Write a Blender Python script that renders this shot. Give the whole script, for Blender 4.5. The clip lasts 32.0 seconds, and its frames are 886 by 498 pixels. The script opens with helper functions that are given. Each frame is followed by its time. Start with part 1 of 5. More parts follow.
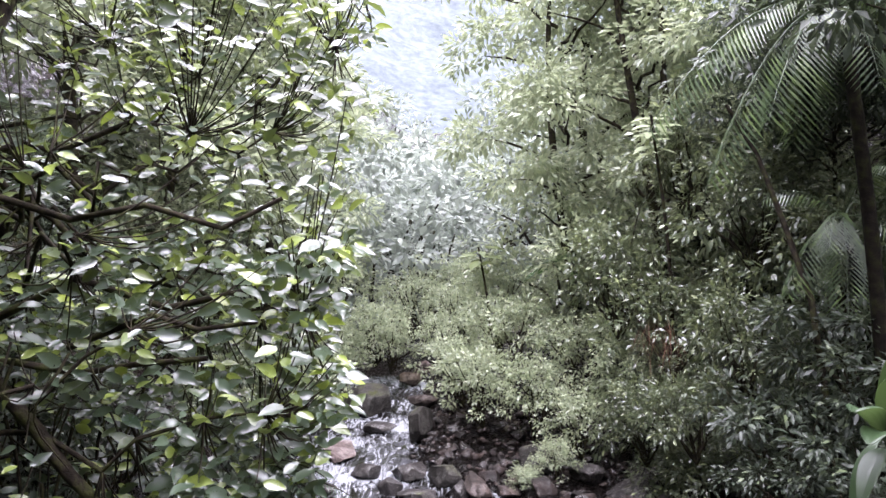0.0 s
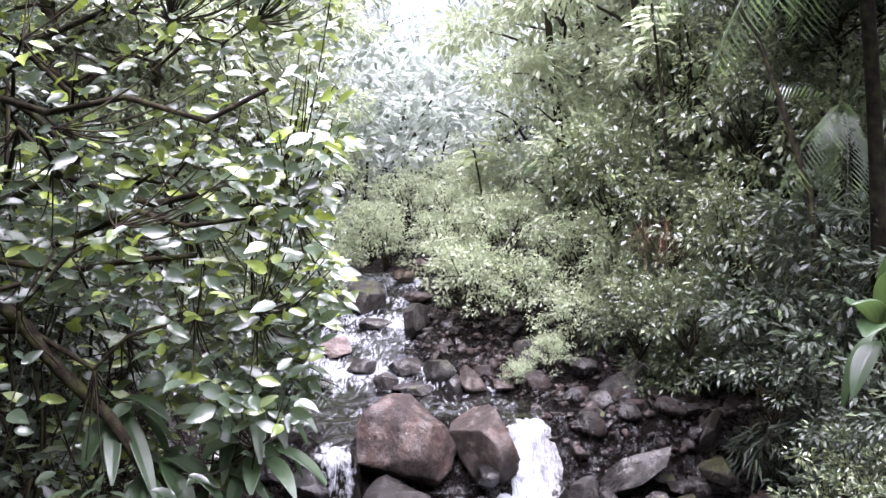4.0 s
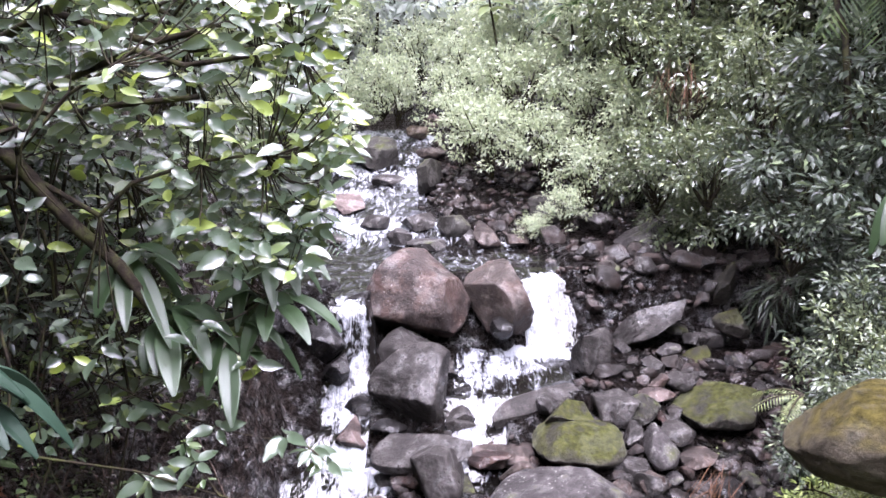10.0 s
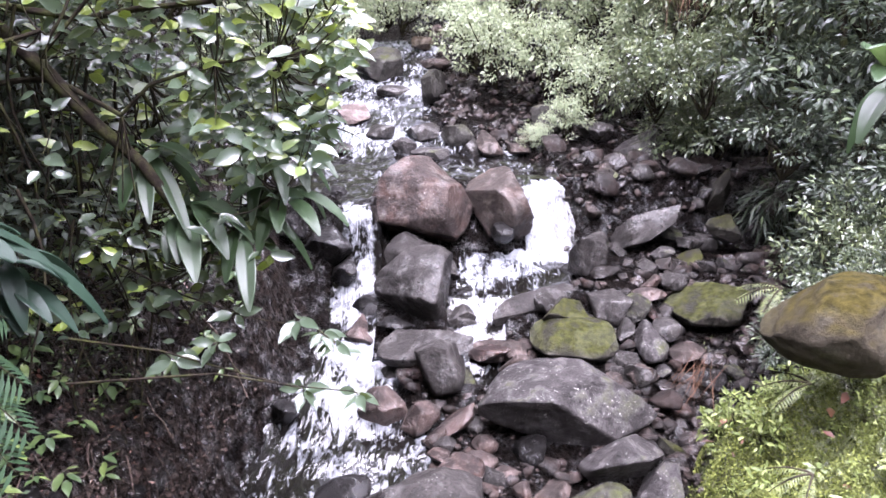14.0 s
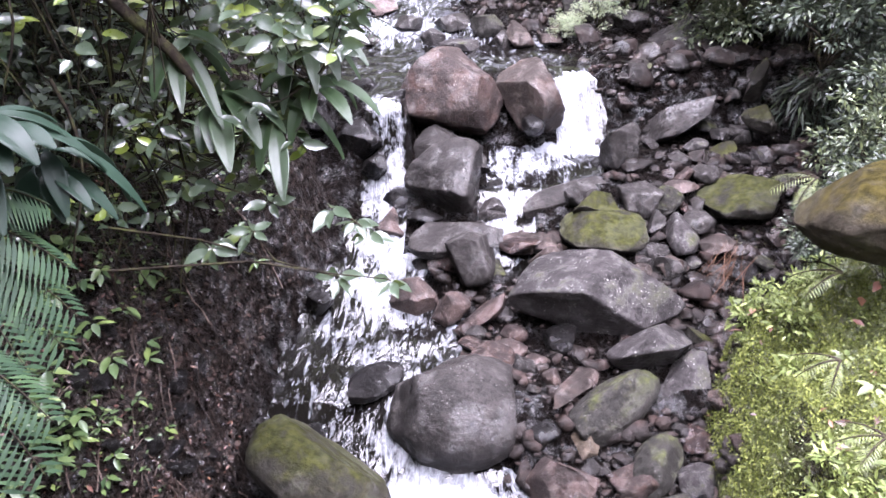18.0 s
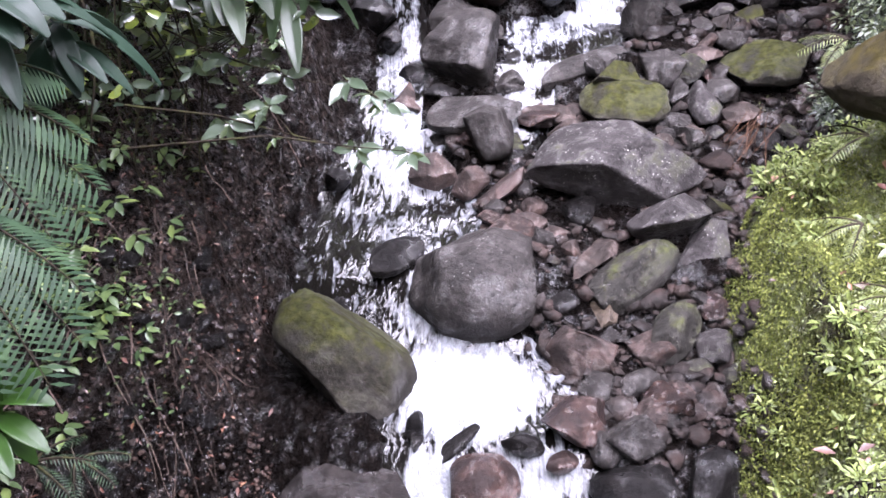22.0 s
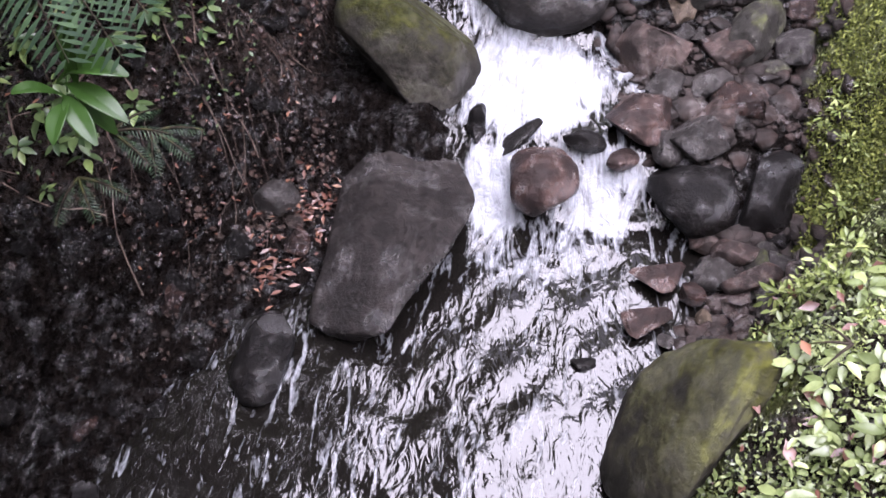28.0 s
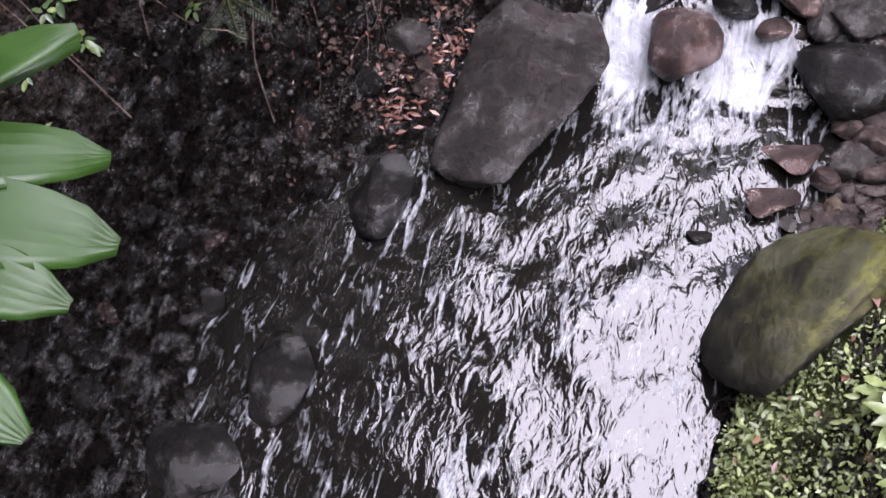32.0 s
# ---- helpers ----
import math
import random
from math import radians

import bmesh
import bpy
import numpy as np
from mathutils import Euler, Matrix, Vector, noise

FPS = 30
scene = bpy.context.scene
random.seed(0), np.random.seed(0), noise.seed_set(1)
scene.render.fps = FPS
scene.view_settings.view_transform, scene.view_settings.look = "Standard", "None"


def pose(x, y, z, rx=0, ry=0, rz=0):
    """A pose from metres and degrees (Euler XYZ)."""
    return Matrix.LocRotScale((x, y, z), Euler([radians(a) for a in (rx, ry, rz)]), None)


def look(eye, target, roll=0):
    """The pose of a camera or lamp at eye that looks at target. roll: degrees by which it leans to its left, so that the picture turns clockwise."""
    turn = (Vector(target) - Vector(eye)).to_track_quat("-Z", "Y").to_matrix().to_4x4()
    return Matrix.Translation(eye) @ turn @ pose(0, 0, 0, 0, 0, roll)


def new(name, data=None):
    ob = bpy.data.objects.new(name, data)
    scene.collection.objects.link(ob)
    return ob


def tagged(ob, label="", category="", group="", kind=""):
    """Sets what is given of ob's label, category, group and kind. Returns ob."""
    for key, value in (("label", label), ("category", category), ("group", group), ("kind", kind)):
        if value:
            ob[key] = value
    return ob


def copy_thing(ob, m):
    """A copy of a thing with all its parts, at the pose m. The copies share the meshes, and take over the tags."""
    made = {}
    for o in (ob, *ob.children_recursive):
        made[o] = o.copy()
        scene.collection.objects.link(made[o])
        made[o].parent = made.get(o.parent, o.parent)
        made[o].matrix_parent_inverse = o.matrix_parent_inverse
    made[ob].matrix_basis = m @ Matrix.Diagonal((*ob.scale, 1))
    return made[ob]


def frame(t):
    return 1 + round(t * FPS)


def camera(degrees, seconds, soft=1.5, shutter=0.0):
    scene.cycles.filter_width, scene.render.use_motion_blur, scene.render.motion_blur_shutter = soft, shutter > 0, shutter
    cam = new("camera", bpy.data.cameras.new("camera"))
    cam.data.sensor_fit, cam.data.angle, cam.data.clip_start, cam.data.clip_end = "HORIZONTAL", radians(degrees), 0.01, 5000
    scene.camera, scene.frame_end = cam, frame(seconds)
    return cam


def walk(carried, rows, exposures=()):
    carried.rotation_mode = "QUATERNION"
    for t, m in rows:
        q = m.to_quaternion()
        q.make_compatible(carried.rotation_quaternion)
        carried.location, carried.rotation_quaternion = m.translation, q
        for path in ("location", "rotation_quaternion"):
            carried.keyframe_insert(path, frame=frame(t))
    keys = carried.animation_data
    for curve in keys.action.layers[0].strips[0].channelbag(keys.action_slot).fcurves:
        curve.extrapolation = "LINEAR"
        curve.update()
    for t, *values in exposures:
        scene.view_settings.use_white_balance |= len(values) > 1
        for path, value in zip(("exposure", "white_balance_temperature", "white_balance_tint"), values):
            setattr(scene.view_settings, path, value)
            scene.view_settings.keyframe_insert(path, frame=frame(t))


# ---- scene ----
import functools

cam = camera(55.30, 32.0)
# seconds, eye x y z in metres, turn x y z in degrees
ROWS = [
    (0.0, 0.0, 0.0, 4.45, 92.0, -0.0, -0.0),
    (0.5, 0.002, 0.003, 4.445, 91.18, -0.09, 0.18),
    (1.0, 0.002, 0.004, 4.442, 90.35, -0.34, 0.13),
    (1.5, 0.003, 0.067, 4.442, 89.59, -0.52, 0.11),
    (2.0, 0.002, 0.071, 4.438, 88.71, -0.17, -0.05),
    (2.5, 0.001, 0.076, 4.432, 87.72, 0.1, -0.17),
    (3.0, 0.002, 0.103, 4.43, 86.75, 0.24, -0.21),
    (3.5, 0.004, 0.103, 4.431, 85.98, 0.34, -0.35),
    (5.5, -0.0, 0.165, 4.393, 82.21, 0.23, -0.47),
    (6.0, -0.004, 0.162, 4.386, 81.34, 0.6, -0.48),
    (6.5, -0.0, 0.162, 4.383, 80.7, 0.46, -0.41),
    (7.0, -0.004, 0.167, 4.379, 80.13, 0.16, -0.39),
    (7.5, -0.019, 0.259, 4.359, 79.68, 0.1, -0.41),
    (8.0, -0.015, 0.265, 4.354, 78.99, 0.28, -0.14),
    (8.5, -0.013, 0.262, 4.345, 78.34, 0.58, 0.01),
    (9.0, -0.011, 0.26, 4.341, 77.61, 0.54, 0.2),
    (9.5, -0.011, 0.265, 4.332, 76.9, 0.77, 0.29),
    (10.0, -0.008, 0.266, 4.322, 75.79, 0.59, 0.45),
    (10.5, -0.009, 0.26, 4.314, 74.8, 0.25, 0.55),
    (11.0, -0.01, 0.252, 4.309, 73.83, 0.16, 0.57),
    (11.5, -0.004, 0.246, 4.301, 73.09, 0.35, 0.66),
    (12.0, 0.002, 0.221, 4.291, 72.18, 0.41, 0.39),
    (12.5, 0.017, 0.084, 4.305, 71.68, 0.66, 0.41),
    (13.0, 0.027, -0.025, 4.314, 71.25, 0.52, 0.58),
    (13.5, 0.024, -0.031, 4.307, 70.79, 0.55, 0.7),
    (14.0, 0.027, -0.043, 4.302, 70.18, 0.74, 0.86),
    (14.5, 0.022, -0.055, 4.299, 69.46, 0.62, 1.04),
    (16.5, -0.011, -0.064, 4.279, 66.07, 1.15, 1.78),
    (17.0, -0.005, -0.065, 4.272, 65.21, 1.39, 2.09),
    (17.5, -0.0, -0.073, 4.27, 64.27, 1.47, 2.38),
    (18.0, 0.004, -0.078, 4.26, 63.38, 1.6, 2.52),
    (18.5, -0.001, -0.081, 4.25, 62.54, 1.84, 2.61),
    (19.0, -0.003, -0.084, 4.241, 61.81, 2.24, 2.69),
    (19.5, 0.006, -0.09, 4.24, 60.65, 2.57, 2.87),
    (20.0, -0.002, -0.091, 4.233, 59.56, 2.65, 2.92),
    (20.5, -0.0, -0.091, 4.228, 58.53, 2.78, 2.88),
    (21.0, 0.004, -0.102, 4.222, 57.63, 2.92, 3.1),
    (21.5, 0.005, -0.103, 4.21, 56.48, 3.02, 3.12),
    (22.0, -0.0, -0.106, 4.205, 55.49, 3.21, 3.03),
    (22.5, 0.001, -0.111, 4.2, 54.51, 3.41, 3.18),
    (23.0, 0.01, -0.118, 4.193, 53.19, 3.52, 3.46),
    (23.5, 0.011, -0.121, 4.179, 51.69, 3.65, 3.58),
    (24.0, 0.001, -0.116, 4.174, 49.71, 3.39, 3.78),
    (24.5, -0.016, -0.114, 4.167, 47.91, 3.38, 3.92),
    (25.0, -0.025, -0.115, 4.16, 46.21, 3.49, 4.04),
    (25.5, -0.025, -0.125, 4.147, 44.81, 3.7, 4.13),
    (27.5, -0.059, -0.126, 4.137, 37.49, 4.23, 5.82),
    (28.0, -0.066, -0.122, 4.132, 35.78, 4.16, 7.06),
    (28.5, -0.068, -0.119, 4.133, 34.31, 4.56, 8.13),
    (29.0, -0.077, -0.125, 4.13, 32.91, 4.86, 9.34),
    (29.5, -0.077, -0.13, 4.128, 31.75, 5.23, 10.6),
    (30.0, -0.081, -0.138, 4.129, 30.63, 5.48, 12.01),
    (30.5, -0.086, -0.137, 4.123, 29.59, 5.91, 13.24),
    (31.0, -0.094, -0.142, 4.119, 28.44, 6.97, 13.7),
    (31.5, -0.102, -0.163, 4.146, 27.67, 7.23, 15.11),
    (32.0, -0.113, -0.178, 4.161, 26.92, 7.08, 16.34),
]
EXPOSURES = [(0.0, 1.35, 6150, 28), (1.0, 1.55, 6150, 28), (3.0, 1.75, 6100, 28), (6.0, 1.95, 6000, 31), (13.0, 2.13, 5980, 31), (19.0, 2.08, 5950, 31), (22.0, 1.92, 5980, 31), (25.0, 1.66, 6020, 31), (29.0, 1.45, 6120, 31), (32.0, 1.4, 6170, 30)]
walk(cam, [(t, pose(x, y, z, rx, ry, rz)) for t, x, y, z, rx, ry, rz in ROWS], EXPOSURES)
# ---- world and light: bright overcast sky over a narrow forest gorge ----
world = bpy.data.worlds.new("overcast_sky")
scene.world = world
world.use_nodes = True
wn = world.node_tree.nodes
sky = wn.new("ShaderNodeTexSky")
sky.sky_type = "NISHITA"
sky.sun_disc = False
sky.sun_elevation = radians(82)
sky.sun_rotation = radians(150)
sky.dust_density = 6.0
sky.air_density = 1.5
pale = wn.new("ShaderNodeMix")
pale.data_type = "RGBA"
pale.inputs[0].default_value = 0.85
pale.inputs[7].default_value = (21.6, 22.2, 24.4, 1)
world.node_tree.links.new(sky.outputs[0], pale.inputs[6])
world.node_tree.links.new(pale.outputs[2], wn["Background"].inputs[0])
wn["Background"].inputs[1].default_value = 0.05
sun = new("sun", bpy.data.lights.new("sun", "SUN"))
sun.data.energy = 13.0
sun.data.angle = radians(84)
sun.data.color = (0.98, 0.99, 1.0)
sun.matrix_world = look((2.5, 5, 40), (0, 10, 0))

# ---- materials ----
def mat(name):
    m = bpy.data.materials.new(name)
    m.use_nodes = True
    return m, m.node_tree.nodes, m.node_tree.links, m.node_tree.nodes["Principled BSDF"]


def node(nodes, kind, **inputs):
    n = nodes.new(kind)
    for key, value in inputs.items():
        n.inputs[key.replace("_", " ")].default_value = value
    return n


def ramp(nodes, links, source, stops):
    n = nodes.new("ShaderNodeValToRGB")
    els = n.color_ramp.elements
    els[0].position, els[0].color = stops[0][0], (*stops[0][1], 1)
    els[1].position, els[1].color = stops[-1][0], (*stops[-1][1], 1)
    for p, c in stops[1:-1]:
        e = els.new(p)
        e.color = (*c, 1)
    links.new(source, n.inputs[0])
    return n.outputs[0]


def grey(v):
    return (v, v, v)


def mixrgb(nodes, links, fac, a, b):
    n = nodes.new("ShaderNodeMix")
    n.data_type = "RGBA"
    for value, sock in ((fac, n.inputs[0]), (a, n.inputs[6]), (b, n.inputs[7])):
        if hasattr(value, "links"):
            links.new(value, sock)
        else:
            sock.default_value = value if isinstance(value, float) else (*value, 1)
    return n.outputs[2]


def maths(nodes, links, op, a, b):
    n = nodes.new("ShaderNodeMath")
    n.operation = op
    n.use_clamp = True
    for value, sock in ((a, n.inputs[0]), (b, n.inputs[1])):
        if hasattr(value, "links"):
            links.new(value, sock)
        else:
            sock.default_value = value
    return n.outputs[0]


def noise_out(nodes, links, scale, detail=4.0, rough=0.6, space="Object"):
    tc = nodes.new("ShaderNodeTexCoord")
    n = node(nodes, "ShaderNodeTexNoise", Scale=scale, Detail=detail, Roughness=rough)
    links.new(tc.outputs[space], n.inputs["Vector"])
    return n.outputs["Fac"]


def rock_mat(name, dark, light, moss=0.0, wet=0.0, specks=0.0, rust=0.0, mossy=(0.05, 0.056, 0.012)):
    m, ns, ls, bsdf = mat(name)
    big = noise_out(ns, ls, 2.2, 5)
    fine = noise_out(ns, ls, 26.0, 8, 0.75)
    mid = noise_out(ns, ls, 7.0, 7, 0.68)
    col = mixrgb(ns, ls, ramp(ns, ls, big, [(0.35, grey(0)), (0.65, grey(1))]), dark, light)
    col = mixrgb(ns, ls, ramp(ns, ls, fine, [(0.40, grey(0.9)), (0.54, grey(0.0))]), col, tuple(c * 0.3 for c in dark))
    col = mixrgb(ns, ls, ramp(ns, ls, mid, [(0.36, grey(0.6)), (0.5, grey(0.0))]), col, tuple(c * 0.4 for c in dark))
    col = mixrgb(ns, ls, ramp(ns, ls, mid, [(0.52, grey(0.0)), (0.72, grey(0.7))]), col, tuple(min(c * 1.5, 0.4) for c in light))
    info = ns.new("ShaderNodeObjectInfo")
    tone = mixrgb(ns, ls, info.outputs["Random"], tuple(c * 0.8 for c in light), tuple(min(1, c * 1.25) for c in dark))
    col = mixrgb(ns, ls, 0.3, col, tone)
    if rust:
        r = ramp(ns, ls, noise_out(ns, ls, 4.3, 5), [(0.45, grey(0)), (0.62, grey(rust))])
        col = mixrgb(ns, ls, r, col, (0.1, 0.05, 0.036))
    geo = ns.new("ShaderNodeNewGeometry")
    sep = ns.new("ShaderNodeSeparateXYZ")
    ls.new(geo.outputs["Normal"], sep.inputs[0])
    if specks:
        s = ramp(ns, ls, noise_out(ns, ls, 60.0, 2, 0.5), [(0.66, grey(0)), (0.7, grey(1))])
        patch = ramp(ns, ls, noise_out(ns, ls, 5.0, 3), [(0.4, grey(0)), (0.6, grey(specks))])
        col = mixrgb(ns, ls, maths(ns, ls, "MULTIPLY", s, patch), col, (0.55, 0.54, 0.5))
    damp = ramp(ns, ls, noise_out(ns, ls, 3.0 + 2.0 * wet, 5), [(0.49, grey(0)), (0.58, grey(1))])
    rough = mixrgb(ns, ls, damp, ramp(ns, ls, fine, [(0.3, grey(0.5 - 0.22 * wet)), (0.7, grey(0.8 - 0.38 * wet))]), grey(0.34 - 0.16 * wet))
    if moss:
        up = ramp(ns, ls, sep.outputs[2], [(0.25, grey(0)), (0.8, grey(1))])
        patch = ramp(ns, ls, noise_out(ns, ls, 3.4, 6, 0.65), [(0.62 - 0.3 * moss, grey(0)), (0.74 - 0.3 * moss, grey(1))])
        cover = maths(ns, ls, "MULTIPLY", up, patch)
        green = mixrgb(ns, ls, ramp(ns, ls, noise_out(ns, ls, 18.0, 5), [(0.35, grey(0)), (0.65, grey(1))]), tuple(c * 0.35 for c in mossy), mossy)
        col = mixrgb(ns, ls, cover, col, green)
        rough = mixrgb(ns, ls, cover, rough, grey(0.95))
    ls.new(mixrgb(ns, ls, damp, grey(0.06 + 0.1 * wet), grey(0.2 + 0.7 * wet)), bsdf.inputs["Specular IOR Level"])
    ls.new(col, bsdf.inputs["Base Color"])
    ls.new(rough, bsdf.inputs["Roughness"])
    bump = node(ns, "ShaderNodeBump", Strength=0.9, Distance=0.018)
    ls.new(fine, bump.inputs["Height"])
    bump2 = node(ns, "ShaderNodeBump", Strength=0.7, Distance=0.045)
    ls.new(mid, bump2.inputs["Height"])
    ls.new(bump.outputs[0], bump2.inputs["Normal"])
    ls.new(bump2.outputs[0], bsdf.inputs["Normal"])
    return m


ROCK = {
    "g": (rock_mat("wet_grey_rock", (0.0166, 0.0148, 0.0136), (0.0570, 0.0505, 0.0462), wet=0.5, specks=0.28), "dark grey water-worn boulder in the stream bed"),
    "r": (rock_mat("reddish_rock", (0.0214, 0.0163, 0.0149), (0.0700, 0.0555, 0.0490), wet=0.35, rust=0.3, specks=0.3), "reddish-brown angular boulder beside the falling water"),
    "b": (rock_mat("brown_rock", (0.0226, 0.0181, 0.0160), (0.0695, 0.0570, 0.0495), wet=0.25, specks=0.25, rust=0.2), "brown angular boulder wedged in the stream"),
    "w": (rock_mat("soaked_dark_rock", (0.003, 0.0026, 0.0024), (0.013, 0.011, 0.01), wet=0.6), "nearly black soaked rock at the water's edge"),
    "x": (rock_mat("soaked_red_rock", (0.0133, 0.0088, 0.0076), (0.0385, 0.0259, 0.0229), wet=1.0, rust=0.35), "wet red-brown rock standing in the current"),
    "l": (rock_mat("lichen_rock", (0.0226, 0.0201, 0.0193), (0.0695, 0.0627, 0.0599), specks=0.7, moss=0.25, wet=0.2), "grey boulder speckled with pale lichen"),
    "m": (rock_mat("mossy_rock", (0.0164, 0.0156, 0.0123), (0.0536, 0.0479, 0.0399), moss=0.8, wet=0.2, mossy=(0.04, 0.042, 0.011)), "rounded boulder with olive moss on its top"),
    "o": (rock_mat("olive_moss_rock", (0.0164, 0.0156, 0.0123), (0.05, 0.044, 0.036), moss=0.75, wet=0.3, mossy=(0.08, 0.082, 0.016)), "rounded boulder with bright olive moss on its top"),
    "d": (rock_mat("dull_mossy_rock", (0.0185, 0.0173, 0.0147), (0.0587, 0.0536, 0.0479), moss=0.5, wet=0.3, specks=0.3), "dark boulder thinly covered in moss"),
    "n": (rock_mat("brown_moss_rock", (0.036, 0.03024, 0.0216), (0.05, 0.042, 0.03), moss=1.0, mossy=(0.044, 0.036, 0.01)), "large boulder under yellow-brown moss and dead leaves"),
    "y": (rock_mat("wet_slab_rock", (0.01, 0.0085, 0.0078), (0.032, 0.027, 0.0245), wet=0.6), "sloping wet brown-grey slab at the edge of the pool"),
    "t": (rock_mat("tan_rock", (0.0616, 0.0451, 0.0308), (0.1231, 0.0964, 0.0718), wet=0.2, specks=0.2), "small tan rock among darker stones"),
    "p": (rock_mat("pink_rock", (0.0780, 0.0575, 0.0513), (0.1813, 0.1442, 0.1334), wet=0.1, specks=0.2), "pale pinkish dry rock in the stream bed"),
}


def leaf_mat(name, dark, mid, young, gloss=0.32, share=0.8, trans=0.25, sheen=0.7):
    m, ns, ls, bsdf = mat(name)
    geo = ns.new("ShaderNodeNewGeometry")
    r = geo.outputs["Random Per Island"]
    col = ramp(ns, ls, r, [(0.0, dark), (0.45, mid), (share, mid), (1.0, young)])
    vein = noise_out(ns, ls, 7.0, 4)
    col = mixrgb(ns, ls, ramp(ns, ls, vein, [(0.35, grey(0.35)), (0.65, grey(0.0))]), col, tuple(c * 0.5 for c in dark))
    ls.new(col, bsdf.inputs["Base Color"])
    ls.new(ramp(ns, ls, vein, [(0.3, grey(gloss)), (0.7, grey(gloss + 0.15))]), bsdf.inputs["Roughness"])
    bsdf.inputs["Specular IOR Level"].default_value = sheen
    tl = ns.new("ShaderNodeBsdfTranslucent")
    ls.new(mixrgb(ns, ls, 0.5, col, young), tl.inputs["Color"])
    mx = node(ns, "ShaderNodeMixShader", Fac=trans)
    ls.new(bsdf.outputs[0], mx.inputs[1])
    ls.new(tl.outputs[0], mx.inputs[2])
    ls.new(mx.outputs[0], ns["Material Output"].inputs["Surface"])
    return m


LEAF_BROAD = leaf_mat("broad_leaf", (0.02, 0.036, 0.022), (0.062, 0.09, 0.056), (0.28, 0.36, 0.05), 0.24, 0.7, 0.3, 1.0)
LEAF_FOREST = leaf_mat("forest_leaf", (0.03, 0.042, 0.024), (0.085, 0.108, 0.058), (0.24, 0.28, 0.12), 0.28, 0.8, 0.33, 0.75)
# pale leaves, lifted further so that valley haze is partly in the colour
LEAF_PALE = leaf_mat("pale_bush_leaf", (0.17, 0.21, 0.13), (0.33, 0.38, 0.235), (0.42, 0.47, 0.28), 0.24, 0.6, 0.5, 1.0)
# darkened to carry the shade of undergrowth hollows in the leaf colour
LEAF_DARK = leaf_mat("painted_shade_leaf", (0.013, 0.018, 0.013), (0.042, 0.056, 0.037), (0.11, 0.14, 0.07), 0.32, 0.8, 0.25, 0.4)
LEAF_LIME = leaf_mat("lime_leaf", (0.06, 0.08, 0.024), (0.13, 0.17, 0.058), (0.3, 0.35, 0.14), 0.36, 0.6, 0.33)
FERN = leaf_mat("fern_frond", (0.02, 0.042, 0.022), (0.03, 0.06, 0.028), (0.055, 0.1, 0.042), 0.45, 0.7, 0.25, 0.25)
PALM = leaf_mat("palm_frond", (0.03, 0.05, 0.022), (0.06, 0.095, 0.04), (0.12, 0.18, 0.05), 0.25, 0.7, 0.33, 0.8)
DEAD = leaf_mat("dead_leaf", (0.04, 0.014, 0.01), (0.105, 0.04, 0.025), (0.22, 0.1, 0.05), 0.4, 0.75, 0.1)
# valley haze is put into these pale greyed leaf colours
FAR_LEAF = leaf_mat("hazed_leaf", (0.1, 0.125, 0.105), (0.19, 0.22, 0.185), (0.3, 0.34, 0.27), 0.5, 0.6, 0.35)


